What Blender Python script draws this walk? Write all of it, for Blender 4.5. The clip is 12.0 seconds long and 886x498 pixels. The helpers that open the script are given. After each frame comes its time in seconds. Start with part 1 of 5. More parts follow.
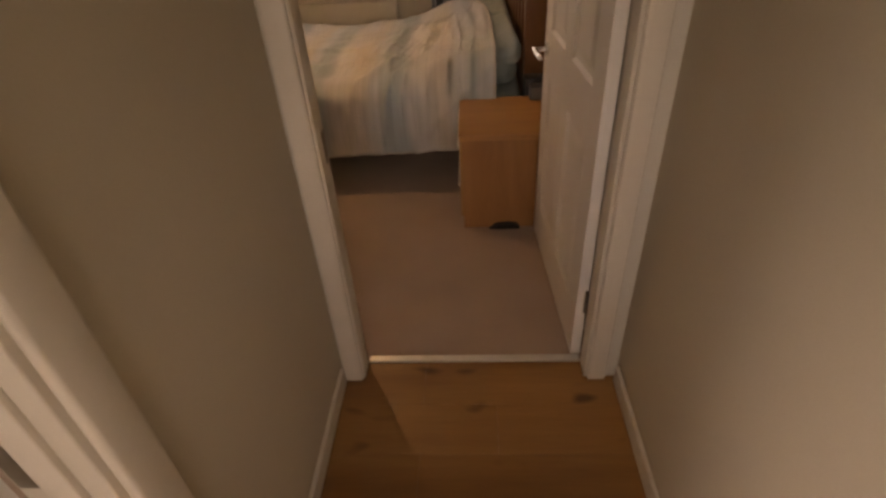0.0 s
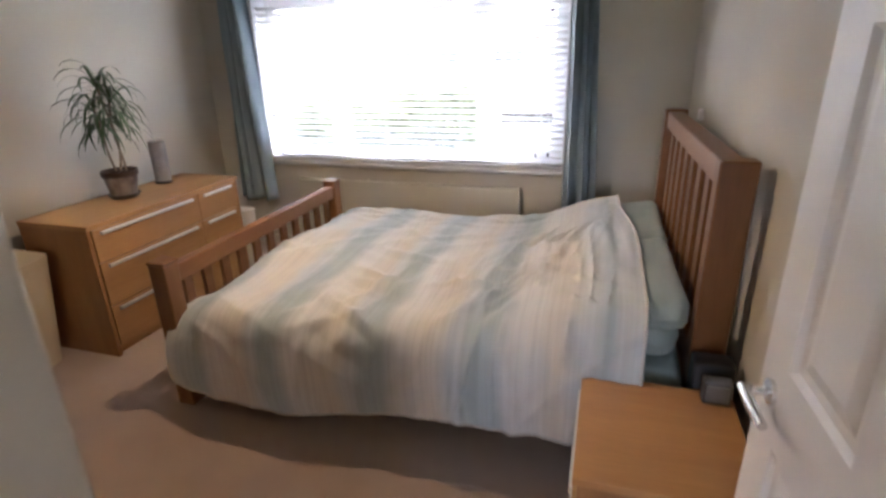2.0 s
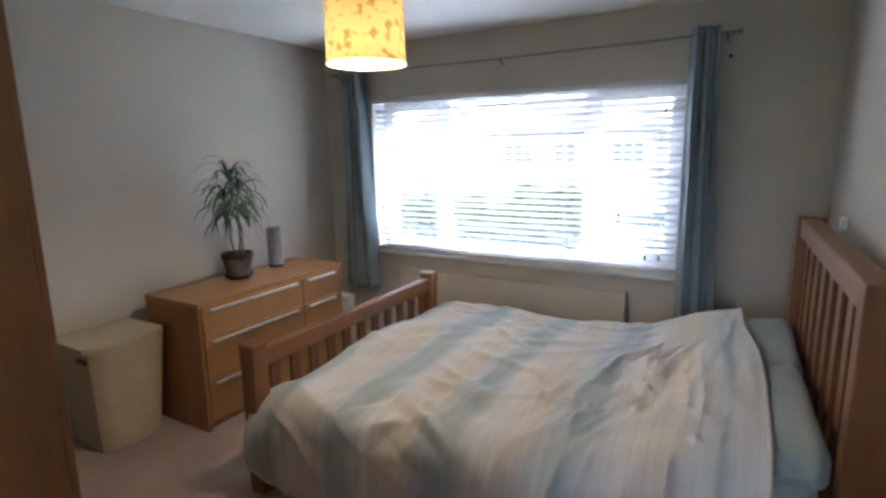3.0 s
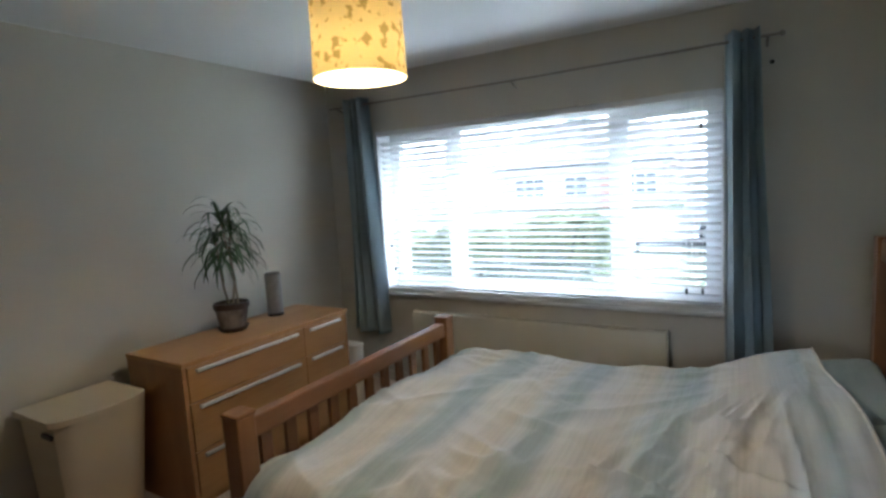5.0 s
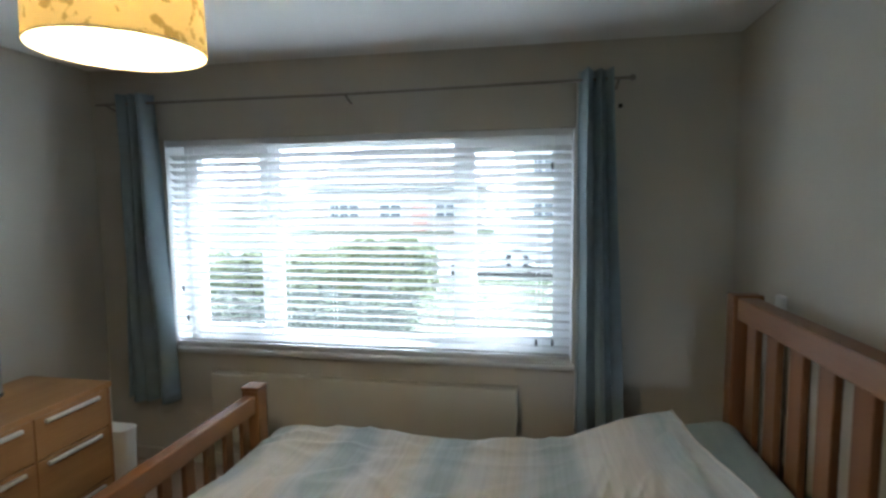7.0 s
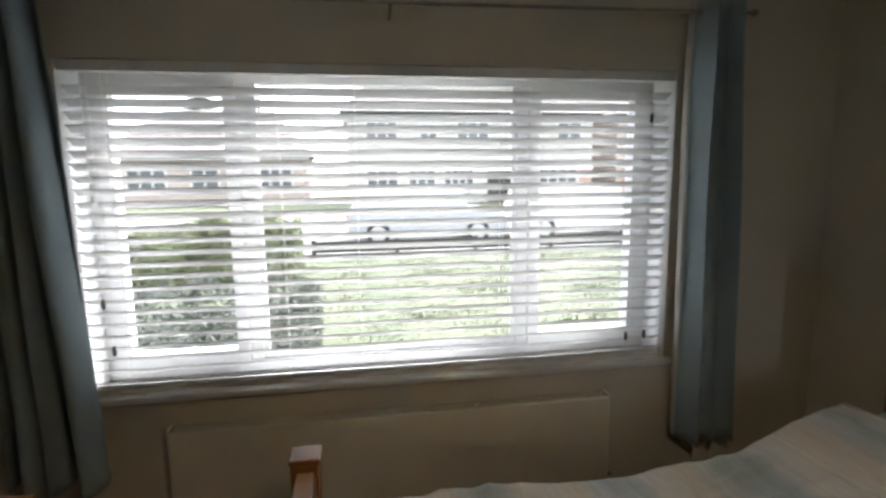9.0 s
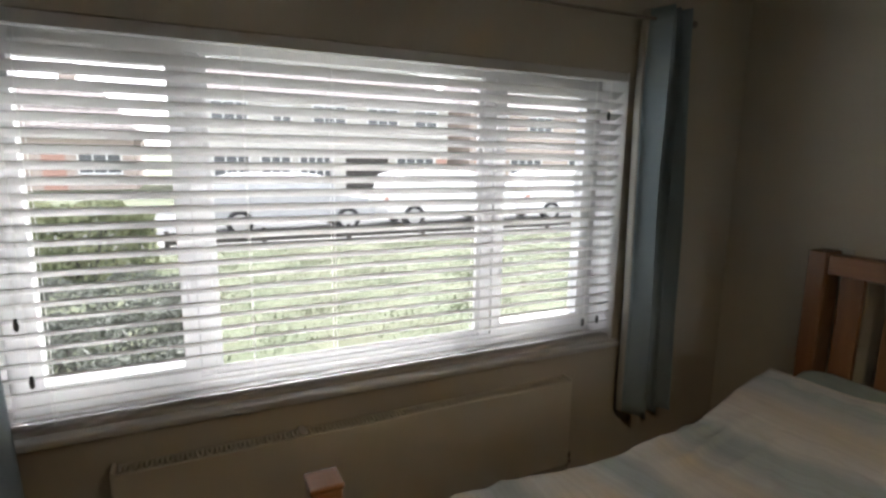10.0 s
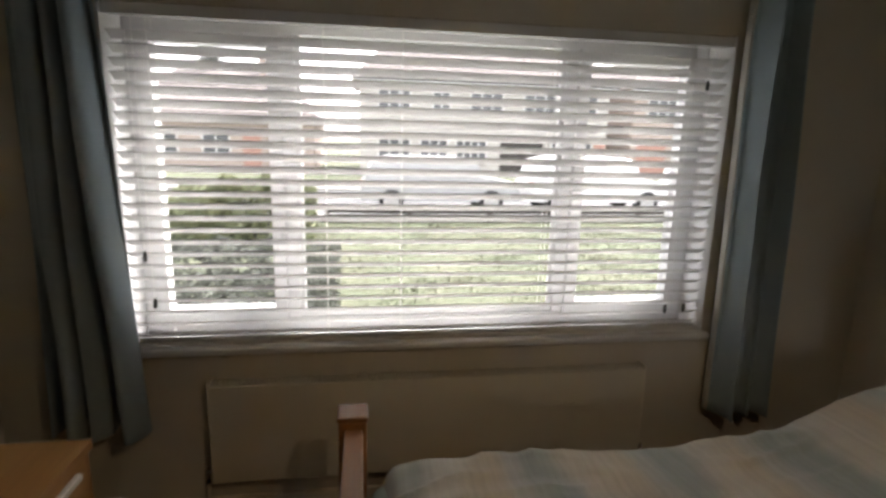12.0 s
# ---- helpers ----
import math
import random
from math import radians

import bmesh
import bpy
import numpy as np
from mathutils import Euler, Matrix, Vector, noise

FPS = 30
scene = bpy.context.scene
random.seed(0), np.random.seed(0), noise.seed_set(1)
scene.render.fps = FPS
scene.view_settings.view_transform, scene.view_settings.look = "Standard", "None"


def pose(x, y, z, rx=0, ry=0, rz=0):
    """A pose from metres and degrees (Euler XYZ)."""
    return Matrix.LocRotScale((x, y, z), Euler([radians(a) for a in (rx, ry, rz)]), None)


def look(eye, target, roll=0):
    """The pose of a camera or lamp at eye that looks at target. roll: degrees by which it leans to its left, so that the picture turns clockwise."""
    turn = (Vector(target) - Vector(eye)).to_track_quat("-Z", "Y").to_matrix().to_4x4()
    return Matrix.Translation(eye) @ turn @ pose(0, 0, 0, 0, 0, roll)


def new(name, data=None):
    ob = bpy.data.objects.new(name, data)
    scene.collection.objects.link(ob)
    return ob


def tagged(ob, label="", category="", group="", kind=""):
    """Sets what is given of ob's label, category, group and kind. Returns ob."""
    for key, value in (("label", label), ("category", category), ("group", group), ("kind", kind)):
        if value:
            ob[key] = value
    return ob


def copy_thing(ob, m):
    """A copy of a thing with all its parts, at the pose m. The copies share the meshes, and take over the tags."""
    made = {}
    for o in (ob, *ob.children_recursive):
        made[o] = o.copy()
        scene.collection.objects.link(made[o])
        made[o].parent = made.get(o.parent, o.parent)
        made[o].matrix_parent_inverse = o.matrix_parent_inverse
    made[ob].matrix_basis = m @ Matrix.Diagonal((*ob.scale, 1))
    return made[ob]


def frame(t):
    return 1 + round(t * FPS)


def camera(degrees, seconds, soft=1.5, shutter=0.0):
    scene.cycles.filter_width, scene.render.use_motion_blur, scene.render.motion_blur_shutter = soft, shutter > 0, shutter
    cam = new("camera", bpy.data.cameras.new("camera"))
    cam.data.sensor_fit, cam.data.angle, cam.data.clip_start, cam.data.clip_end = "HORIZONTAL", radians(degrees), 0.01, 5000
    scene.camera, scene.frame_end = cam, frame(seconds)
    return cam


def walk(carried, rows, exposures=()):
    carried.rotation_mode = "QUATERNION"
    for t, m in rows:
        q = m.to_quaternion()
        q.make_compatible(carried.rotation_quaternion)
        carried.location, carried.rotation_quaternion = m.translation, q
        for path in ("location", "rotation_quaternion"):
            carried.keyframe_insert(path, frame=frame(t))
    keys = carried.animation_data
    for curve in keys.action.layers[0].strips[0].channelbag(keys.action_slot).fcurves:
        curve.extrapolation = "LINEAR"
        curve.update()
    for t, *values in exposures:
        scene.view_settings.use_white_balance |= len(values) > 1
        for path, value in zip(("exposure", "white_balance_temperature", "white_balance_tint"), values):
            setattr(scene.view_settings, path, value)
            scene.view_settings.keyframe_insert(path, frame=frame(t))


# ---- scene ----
cam = camera(79.9, 12.0, soft=2.8, shutter=0.3)
PATH = [
    (0, (0.122, 0.114, 1.506), (0.006, 1.728, 0.33), -3.6),
    (0.5, (0.205, 0.204, 1.473), (0.117, 1.772, 0.234), -3.5),
    (1, (0.139, 0.611, 1.485), (0.01, 2.317, 0.449), -2.2),
    (1.5, (0.136, 0.975, 1.541), (-0.251, 2.748, 0.701), -2.2),
    (2, (0.077, 1.241, 1.543), (-0.481, 3.027, 0.84), -1.4),
    (2.5, (0.085, 1.369, 1.564), (-0.659, 3.159, 1.07), -1.5),
    (3, (0.126, 1.388, 1.557), (-0.842, 3.099, 1.186), -0.9),
    (3.2, (0.119, 1.391, 1.543), (-0.895, 3.077, 1.183), -0.4),
    (4.8, (0.012, 1.653, 1.538), (-1.033, 3.335, 1.26), -3.2),
    (5, (-0.049, 1.689, 1.513), (-1.068, 3.394, 1.283), -3.3),
    (5.5, (-0.06, 1.739, 1.514), (-1.05, 3.465, 1.308), -4.1),
    (6, (-0.055, 1.782, 1.535), (-0.971, 3.535, 1.244), -4.2),
    (6.5, (-0.152, 1.972, 1.578), (-0.74, 3.869, 1.347), -2.3),
    (7, (-0.372, 2.184, 1.59), (-0.737, 4.143, 1.412), -0.5),
    (7.2, (-0.48, 2.258, 1.589), (-0.832, 4.219, 1.413), -0.4),
    (8.8, (-1.425, 2.828, 1.55), (-1.26, 4.802, 1.273), -0.7),
    (9, (-1.548, 2.905, 1.563), (-1.228, 4.858, 1.271), -0.6),
    (9.5, (-1.79, 3.072, 1.565), (-1.144, 4.94, 1.258), -0.0),
    (10, (-2.0, 3.138, 1.58), (-1.153, 4.918, 1.24), 0.8),
    (10.5, (-2.096, 3.151, 1.585), (-1.221, 4.919, 1.258), 1.2),
    (11, (-2.061, 3.081, 1.596), (-1.313, 4.913, 1.309), 1.4),
    (11.5, (-1.927, 3.041, 1.594), (-1.328, 4.925, 1.29), 1.6),
    (12, (-1.686, 2.957, 1.527), (-1.392, 4.894, 1.128), 1.4),
]
EXPOSURES = [
    (0.0, 3.8, 9600, 33), (0.5, 4.35, 8900, 28), (1.0, 4.92, 7200, 26), (1.5, 5.0, 6300, 24), (2.0, 4.95, 5700, 21), (2.5, 4.8, 5250, 18), (3.0, 4.5, 5150, 16), (5.0, 4.15, 5100, 7),
    (7.0, 3.9, 5250, 6), (9.0, 3.27, 6150, 12), (10.0, 3.0, 6350, 14), (12.0, 2.95, 6700, 16),
]
walk(cam, [(t, look(eye, target, roll)) for t, eye, target, roll in PATH], EXPOSURES)

# ---- world, sun and lamps ----
SUN_UP, SUN_ROUND = 46, 48
world = bpy.data.worlds.new("overcast_sky")
scene.world = world
world.use_nodes = True
wn, wl = world.node_tree.nodes, world.node_tree.links
sky = wn.new("ShaderNodeTexSky")
sky.sky_type, sky.sun_disc, sky.sun_elevation, sky.sun_rotation = "NISHITA", False, radians(SUN_UP), radians(SUN_ROUND)
sky.air_density, sky.dust_density = 1.0, 3.0
grey = wn.new("ShaderNodeHueSaturation")
grey.inputs["Saturation"].default_value = 0.12
wl.new(sky.outputs["Color"], grey.inputs["Color"])
wl.new(grey.outputs["Color"], wn["Background"].inputs["Color"])
wn["Background"].inputs["Strength"].default_value = 0.15

sun = new("sun", bpy.data.lights.new("sun", "SUN"))
sun.data.energy, sun.data.angle, sun.data.color = 0.6, radians(40), (1.0, 0.96, 0.9)
sun_dir = Vector((math.sin(radians(SUN_ROUND)) * math.cos(radians(SUN_UP)), math.cos(radians(SUN_ROUND)) * math.cos(radians(SUN_UP)), math.sin(radians(SUN_UP))))
sun.matrix_world = look(sun_dir * 50, (0, 0, 0))

bulb_light = new("bulb_light", bpy.data.lights.new("bulb_light", "POINT"))
bulb_light.data.energy, bulb_light.data.color, bulb_light.data.shadow_soft_size = 1.05, (1.0, 0.70, 0.40), 0.03
bulb_light.location = (-1.160, 3.090, 1.950)

# added fill lamp for light from behind the hall; its landing window is invented
landing_fill = new("unseen_landing_fill", bpy.data.lights.new("unseen_landing_fill", "AREA"))
landing_fill.data.shape, landing_fill.data.size, landing_fill.data.size_y = "RECTANGLE", 0.76, 0.9
landing_fill.data.energy, landing_fill.data.color = 0.12, (0.90, 1.0, 0.98)
landing_fill.matrix_world = look((0.13, -1.31, 1.5), (0.13, 0.6, 1.2))

# daylight in the opening of the side room's window
side_light = new("side_window_light", bpy.data.lights.new("side_window_light", "AREA"))
side_light.data.shape, side_light.data.size, side_light.data.size_y = "RECTANGLE", 1.15, 1.05
side_light.data.energy, side_light.data.color = 0.4, (0.84, 0.94, 1.0)
side_light.matrix_world = look((-2.21, 0.1, 1.45), (0.0, 0.1, 1.0))


# ---- materials ----
def material(name, base, rough=0.6, vary=0.12, scale=6.0, fine=60.0, bump=0.15, depth=0.002, metal=0.0, stretch=(1, 1, 1), tint=None, sheen=0.0, spots=None, piece=0.0, trans=0.0):
    """A surface with two scales of variation: broad patches and fine grain. tint: the second colour of the patches."""
    m = bpy.data.materials.new(name)
    m.use_nodes = True
    n, l = m.node_tree.nodes, m.node_tree.links
    b = n["Principled BSDF"]
    b.inputs["Roughness"].default_value, b.inputs["Metallic"].default_value = rough, metal
    if sheen:
        b.inputs["Sheen Weight"].default_value = sheen
    co = n.new("ShaderNodeTexCoord")
    mp = n.new("ShaderNodeMapping")
    mp.inputs["Scale"].default_value = stretch
    l.new(co.outputs["Object"], mp.inputs["Vector"])
    broad, grain = n.new("ShaderNodeTexNoise"), n.new("ShaderNodeTexNoise")
    broad.inputs["Scale"].default_value, broad.inputs["Detail"].default_value = scale, 4
    grain.inputs["Scale"].default_value, grain.inputs["Detail"].default_value = fine, 3
    l.new(mp.outputs["Vector"], broad.inputs["Vector"])
    l.new(mp.outputs["Vector"], grain.inputs["Vector"])
    mix = n.new("ShaderNodeMix")
    mix.data_type = "RGBA"
    other = tint if tint else tuple(c * (1 - 2 * vary) for c in base)
    mix.inputs[6].default_value, mix.inputs[7].default_value = (*base, 1), (*other, 1)
    ramp = n.new("ShaderNodeValToRGB")
    ramp.color_ramp.elements[0].position, ramp.color_ramp.elements[1].position = 0.35, 0.7
    l.new(broad.outputs["Fac"], ramp.inputs["Fac"])
    l.new(ramp.outputs["Color"], mix.inputs[0])
    val = n.new("ShaderNodeHueSaturation")
    l.new(mix.outputs[2], val.inputs["Color"])
    rng = n.new("ShaderNodeMapRange")
    rng.inputs["To Min"].default_value, rng.inputs["To Max"].default_value = 1 - vary, 1 + vary
    l.new(grain.outputs["Fac"], rng.inputs["Value"])
    out = rng.outputs["Result"]
    if piece:
        info = n.new("ShaderNodeObjectInfo")
        r2 = n.new("ShaderNodeMapRange")
        r2.inputs["To Min"].default_value, r2.inputs["To Max"].default_value = 1 - piece, 1 + piece
        l.new(info.outputs["Random"], r2.inputs["Value"])
        mul = n.new("ShaderNodeMath")
        mul.operation = "MULTIPLY"
        l.new(out, mul.inputs[0])
        l.new(r2.outputs["Result"], mul.inputs[1])
        out = mul.outputs["Value"]
    l.new(out, val.inputs["Value"])
    colour = val.outputs["Color"]
    if spots:
        sn = n.new("ShaderNodeTexNoise")
        sn.inputs["Scale"].default_value, sn.inputs["Detail"].default_value = spots[1], 4
        l.new(mp.outputs["Vector"], sn.inputs["Vector"])
        sr = n.new("ShaderNodeValToRGB")
        sr.color_ramp.elements[0].position, sr.color_ramp.elements[1].position = spots[2], spots[2] + 0.05
        l.new(sn.outputs["Fac"], sr.inputs["Fac"])
        sm = n.new("ShaderNodeMix")
        sm.data_type = "RGBA"
        sm.inputs[7].default_value = (*spots[0], 1)
        l.new(sr.outputs["Color"], sm.inputs[0])
        l.new(colour, sm.inputs[6])
        colour = sm.outputs[2]
    l.new(colour, b.inputs["Base Color"])
    if bump:
        bp = n.new("ShaderNodeBump")
        bp.inputs["Strength"].default_value, bp.inputs["Distance"].default_value = bump, depth
        l.new(grain.outputs["Fac"], bp.inputs["Height"])
        l.new(bp.outputs["Normal"], b.inputs["Normal"])
    rr = n.new("ShaderNodeMapRange")
    rr.inputs["To Min"].default_value, rr.inputs["To Max"].default_value = max(0.02, rough - 0.08), min(1, rough + 0.08)
    l.new(broad.outputs["Fac"], rr.inputs["Value"])
    l.new(rr.outputs["Result"], b.inputs["Roughness"])
    if trans:
        tr = n.new("ShaderNodeBsdfTranslucent")
        l.new(colour, tr.inputs["Color"])
        ms = n.new("ShaderNodeMixShader")
        ms.inputs["Fac"].default_value = trans
        l.new(b.outputs["BSDF"], ms.inputs[1])
        l.new(tr.outputs["BSDF"], ms.inputs[2])
        l.new(ms.outputs["Shader"], n["Material Output"].inputs["Surface"])
    return m


def wood(name, dark, light, along="Y", rough=0.42, scale=9.0, knots=0.0, piece=0.1):
    """Veneer or timber: rings drawn out along one axis, pores, and knots if asked."""
    m = bpy.data.materials.new(name)
    m.use_nodes = True
    n, l = m.node_tree.nodes, m.node_tree.links
    b = n["Principled BSDF"]
    b.inputs["Roughness"].default_value = rough
    co = n.new("ShaderNodeTexCoord")
    mp = n.new("ShaderNodeMapping")
    mp.inputs["Scale"].default_value = tuple(0.09 if a == along else 1.0 for a in "XYZ")
    l.new(co.outputs["Object"], mp.inputs["Vector"])
    n1, n2 = n.new("ShaderNodeTexNoise"), n.new("ShaderNodeTexNoise")
    n1.inputs["Scale"].default_value, n1.inputs["Detail"].default_value, n1.inputs["Distortion"].default_value = scale, 6, 0.6
    n2.inputs["Scale"].default_value, n2.inputs["Detail"].default_value = scale * 14, 3
    l.new(mp.outputs["Vector"], n1.inputs["Vector"])
    l.new(mp.outputs["Vector"], n2.inputs["Vector"])
    ramp = n.new("ShaderNodeValToRGB")
    ramp.color_ramp.elements[0].position, ramp.color_ramp.elements[1].position = 0.3, 0.72
    ramp.color_ramp.elements[0].color, ramp.color_ramp.elements[1].color = (*dark, 1), (*light, 1)
    l.new(n1.outputs["Fac"], ramp.inputs["Fac"])
    val = n.new("ShaderNodeHueSaturation")
    l.new(ramp.outputs["Color"], val.inputs["Color"])
    rng = n.new("ShaderNodeMapRange")
    rng.inputs["To Min"].default_value, rng.inputs["To Max"].default_value = 0.85, 1.12
    l.new(n2.outputs["Fac"], rng.inputs["Value"])
    info = n.new("ShaderNodeObjectInfo")
    r2 = n.new("ShaderNodeMapRange")
    r2.inputs["To Min"].default_value, r2.inputs["To Max"].default_value = 1 - piece, 1 + piece
    l.new(info.outputs["Random"], r2.inputs["Value"])
    mul = n.new("ShaderNodeMath")
    mul.operation = "MULTIPLY"
    l.new(rng.outputs["Result"], mul.inputs[0])
    l.new(r2.outputs["Result"], mul.inputs[1])
    l.new(mul.outputs["Value"], val.inputs["Value"])
    colour = val.outputs["Color"]
    if knots:
        mk = n.new("ShaderNodeMapping")
        mk.inputs["Scale"].default_value = tuple(0.45 if a == along else 1.0 for a in "XYZ")
        l.new(co.outputs["Object"], mk.inputs["Vector"])
        kn = n.new("ShaderNodeTexNoise")
        kn.inputs["Scale"].default_value, kn.inputs["Detail"].default_value = 11, 1
        l.new(mk.outputs["Vector"], kn.inputs["Vector"])
        kr = n.new("ShaderNodeValToRGB")
        kr.color_ramp.elements[0].position, kr.color_ramp.elements[1].position = 0.66, 0.76
        l.new(kn.outputs["Fac"], kr.inputs["Fac"])
        km = n.new("ShaderNodeMix")
        km.data_type = "RGBA"
        km.inputs[7].default_value = (*[c * 0.35 for c in dark], 1)
        mk2 = n.new("ShaderNodeMath")
        mk2.operation = "MULTIPLY"
        mk2.inputs[1].default_value = knots
        l.new(kr.outputs["Color"], mk2.inputs[0])
        l.new(mk2.outputs["Value"], km.inputs[0])
        l.new(colour, km.inputs[6])
        colour = km.outputs[2]
    l.new(colour, b.inputs["Base Color"])
    bp = n.new("ShaderNodeBump")
    bp.inputs["Strength"].default_value, bp.inputs["Distance"].default_value = 0.12, 0.001
    l.new(n2.outputs["Fac"], bp.inputs["Height"])
    l.new(bp.outputs["Normal"], b.inputs["Normal"])
    return m


def glowing(name, colour, strength):
    m = bpy.data.materials.new(name)
    m.use_nodes = True
    b = m.node_tree.nodes["Principled BSDF"]
    b.inputs["Base Color"].default_value = (*colour, 1)
    b.inputs["Emission Color"].default_value, b.inputs["Emission Strength"].default_value = (*colour, 1), strength
    return m


def glass(name):
    m = bpy.data.materials.new(name)
    m.use_nodes = True
    b = m.node_tree.nodes["Principled BSDF"]
    b.inputs["Base Color"].default_value = (0.96, 0.98, 0.97, 1)
    b.inputs["Transmission Weight"].default_value, b.inputs["Roughness"].default_value, b.inputs["IOR"].default_value = 1.0, 0.0, 1.05
    return m


def striped_cotton(name, stops):
    """Woven bands across the bed, soft at their edges, with thread streaks."""
    m = bpy.data.materials.new(name)
    m.use_nodes = True
    n, l = m.node_tree.nodes, m.node_tree.links
    b = n["Principled BSDF"]
    b.inputs["Roughness"].default_value, b.inputs["Sheen Weight"].default_value = 0.85, 0.2
    co = n.new("ShaderNodeTexCoord")
    sep = n.new("ShaderNodeSeparateXYZ")
    l.new(co.outputs["UV"], sep.inputs["Vector"])
    wob = n.new("ShaderNodeTexNoise")
    wob.inputs["Scale"].default_value, wob.inputs["Detail"].default_value = 3.0, 3
    l.new(co.outputs["Object"], wob.inputs["Vector"])
    w2 = n.new("ShaderNodeMath")
    w2.operation, w2.inputs[1].default_value = "MULTIPLY_ADD", 0.07
    l.new(wob.outputs["Fac"], w2.inputs[0])
    l.new(sep.outputs["X"], w2.inputs[2])
    ramp = n.new("ShaderNodeValToRGB")
    ramp.color_ramp.interpolation = "EASE"
    el = ramp.color_ramp.elements
    for i, (p, c) in enumerate(stops):
        e = el[i] if i < 2 else el.new(p)
        e.position, e.color = p, (*c, 1)
    l.new(w2.outputs["Value"], ramp.inputs["Fac"])
    mp = n.new("ShaderNodeMapping")
    mp.inputs["Scale"].default_value = (120, 3.0, 1)
    l.new(co.outputs["UV"], mp.inputs["Vector"])
    st = n.new("ShaderNodeTexNoise")
    st.inputs["Scale"].default_value, st.inputs["Detail"].default_value = 1.0, 3
    l.new(mp.outputs["Vector"], st.inputs["Vector"])
    rng = n.new("ShaderNodeMapRange")
    rng.inputs["To Min"].default_value, rng.inputs["To Max"].default_value = 0.78, 1.14
    l.new(st.outputs["Fac"], rng.inputs["Value"])
    val = n.new("ShaderNodeHueSaturation")
    l.new(ramp.outputs["Color"], val.inputs["Color"])
    l.new(rng.outputs["Result"], val.inputs["Value"])
    l.new(val.outputs["Color"], b.inputs["Base Color"])
    weave = n.new("ShaderNodeTexNoise")
    weave.inputs["Scale"].default_value, weave.inputs["Detail"].default_value = 28, 5
    l.new(co.outputs["Object"], weave.inputs["Vector"])
    bp = n.new("ShaderNodeBump")
    bp.inputs["Strength"].default_value, bp.inputs["Distance"].default_value = 0.25, 0.004
    l.new(weave.outputs["Fac"], bp.inputs["Height"])
    wm = n.new("ShaderNodeMapping")
    wm.inputs["Scale"].default_value, wm.inputs["Rotation"].default_value = (9.0, 4.0, 4.0), (0, 0, 0.5)
    l.new(co.outputs["Object"], wm.inputs["Vector"])
    wr = n.new("ShaderNodeTexNoise")
    wr.inputs["Scale"].default_value, wr.inputs["Detail"].default_value, wr.inputs["Distortion"].default_value = 1.0, 3, 0.8
    l.new(wm.outputs["Vector"], wr.inputs["Vector"])
    mid = n.new("ShaderNodeMath")
    mid.operation, mid.inputs[1].default_value = "SUBTRACT", 0.5
    l.new(wr.outputs["Fac"], mid.inputs[0])
    crest = n.new("ShaderNodeMath")
    crest.operation = "ABSOLUTE"
    l.new(mid.outputs["Value"], crest.inputs[0])
    b2 = n.new("ShaderNodeBump")
    b2.invert = True
    b2.inputs["Strength"].default_value, b2.inputs["Distance"].default_value = 0.22, 0.03
    l.new(crest.outputs["Value"], b2.inputs["Height"])
    l.new(bp.outputs["Normal"], b2.inputs["Normal"])
    l.new(b2.outputs["Normal"], b.inputs["Normal"])
    return m


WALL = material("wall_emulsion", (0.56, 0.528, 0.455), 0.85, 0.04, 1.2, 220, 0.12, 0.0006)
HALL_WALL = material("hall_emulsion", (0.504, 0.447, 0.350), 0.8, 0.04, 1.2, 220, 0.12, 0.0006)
CEIL = material("ceiling_paint", (0.84, 0.84, 0.82), 0.9, 0.02, 1.5, 150, 0.1, 0.0006)
GLOSS = material("white_gloss_paint", (0.61, 0.56, 0.475), 0.38, 0.03, 3, 90, 0.06, 0.0006)
DOORPAINT = material("door_paint", (0.70, 0.67, 0.625), 0.42, 0.03, 3, 120, 0.08, 0.0006)
CARPET = material("beige_carpet", (0.49, 0.36, 0.28), 0.95, 0.12, 2.5, 420, 0.9, 0.006, tint=(0.41, 0.30, 0.23), sheen=0.25)
LAMINATE = wood("laminate_floor", (0.19, 0.085, 0.025), (0.33, 0.17, 0.055), "X", 0.4, 6, knots=0.8, piece=0.08)
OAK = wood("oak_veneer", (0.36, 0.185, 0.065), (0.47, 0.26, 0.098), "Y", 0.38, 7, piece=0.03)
# same oak toned down for upright panels: the sides' shade is in the colour
OAK_Z_SHADED = wood("oak_veneer_upright_shaded", (0.30, 0.138, 0.05), (0.40, 0.20, 0.076), "Z", 0.38, 7, piece=0.03)
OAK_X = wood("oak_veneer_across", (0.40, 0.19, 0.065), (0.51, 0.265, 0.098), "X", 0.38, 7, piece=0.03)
PINE_Y = wood("antique_pine_rail", (0.20, 0.083, 0.028), (0.31, 0.143, 0.051), "Y", 0.35, 8, piece=0.08)
PINE_Z = wood("antique_pine_post", (0.175, 0.071, 0.025), (0.28, 0.127, 0.046), "Z", 0.35, 8, piece=0.1)
WARDROBE = wood("wardrobe_veneer", (0.21, 0.10, 0.036), (0.30, 0.15, 0.058), "Z", 0.4, 6, piece=0.03)
CHROME = material("brushed_chrome", (0.72, 0.72, 0.71), 0.25, 0.05, 20, 200, 0.03, 0.0003, metal=1.0)
ALU = material("satin_aluminium", (0.78, 0.77, 0.75), 0.38, 0.05, 20, 300, 0.05, 0.0003, metal=0.6)
BRASS_DARK = material("dull_steel", (0.30, 0.27, 0.23), 0.45, 0.1, 20, 200, 0.05, 0.0003, metal=0.9)
UPVC = material("white_upvc", (0.64, 0.645, 0.65), 0.3, 0.02, 3, 120, 0.03, 0.0003)
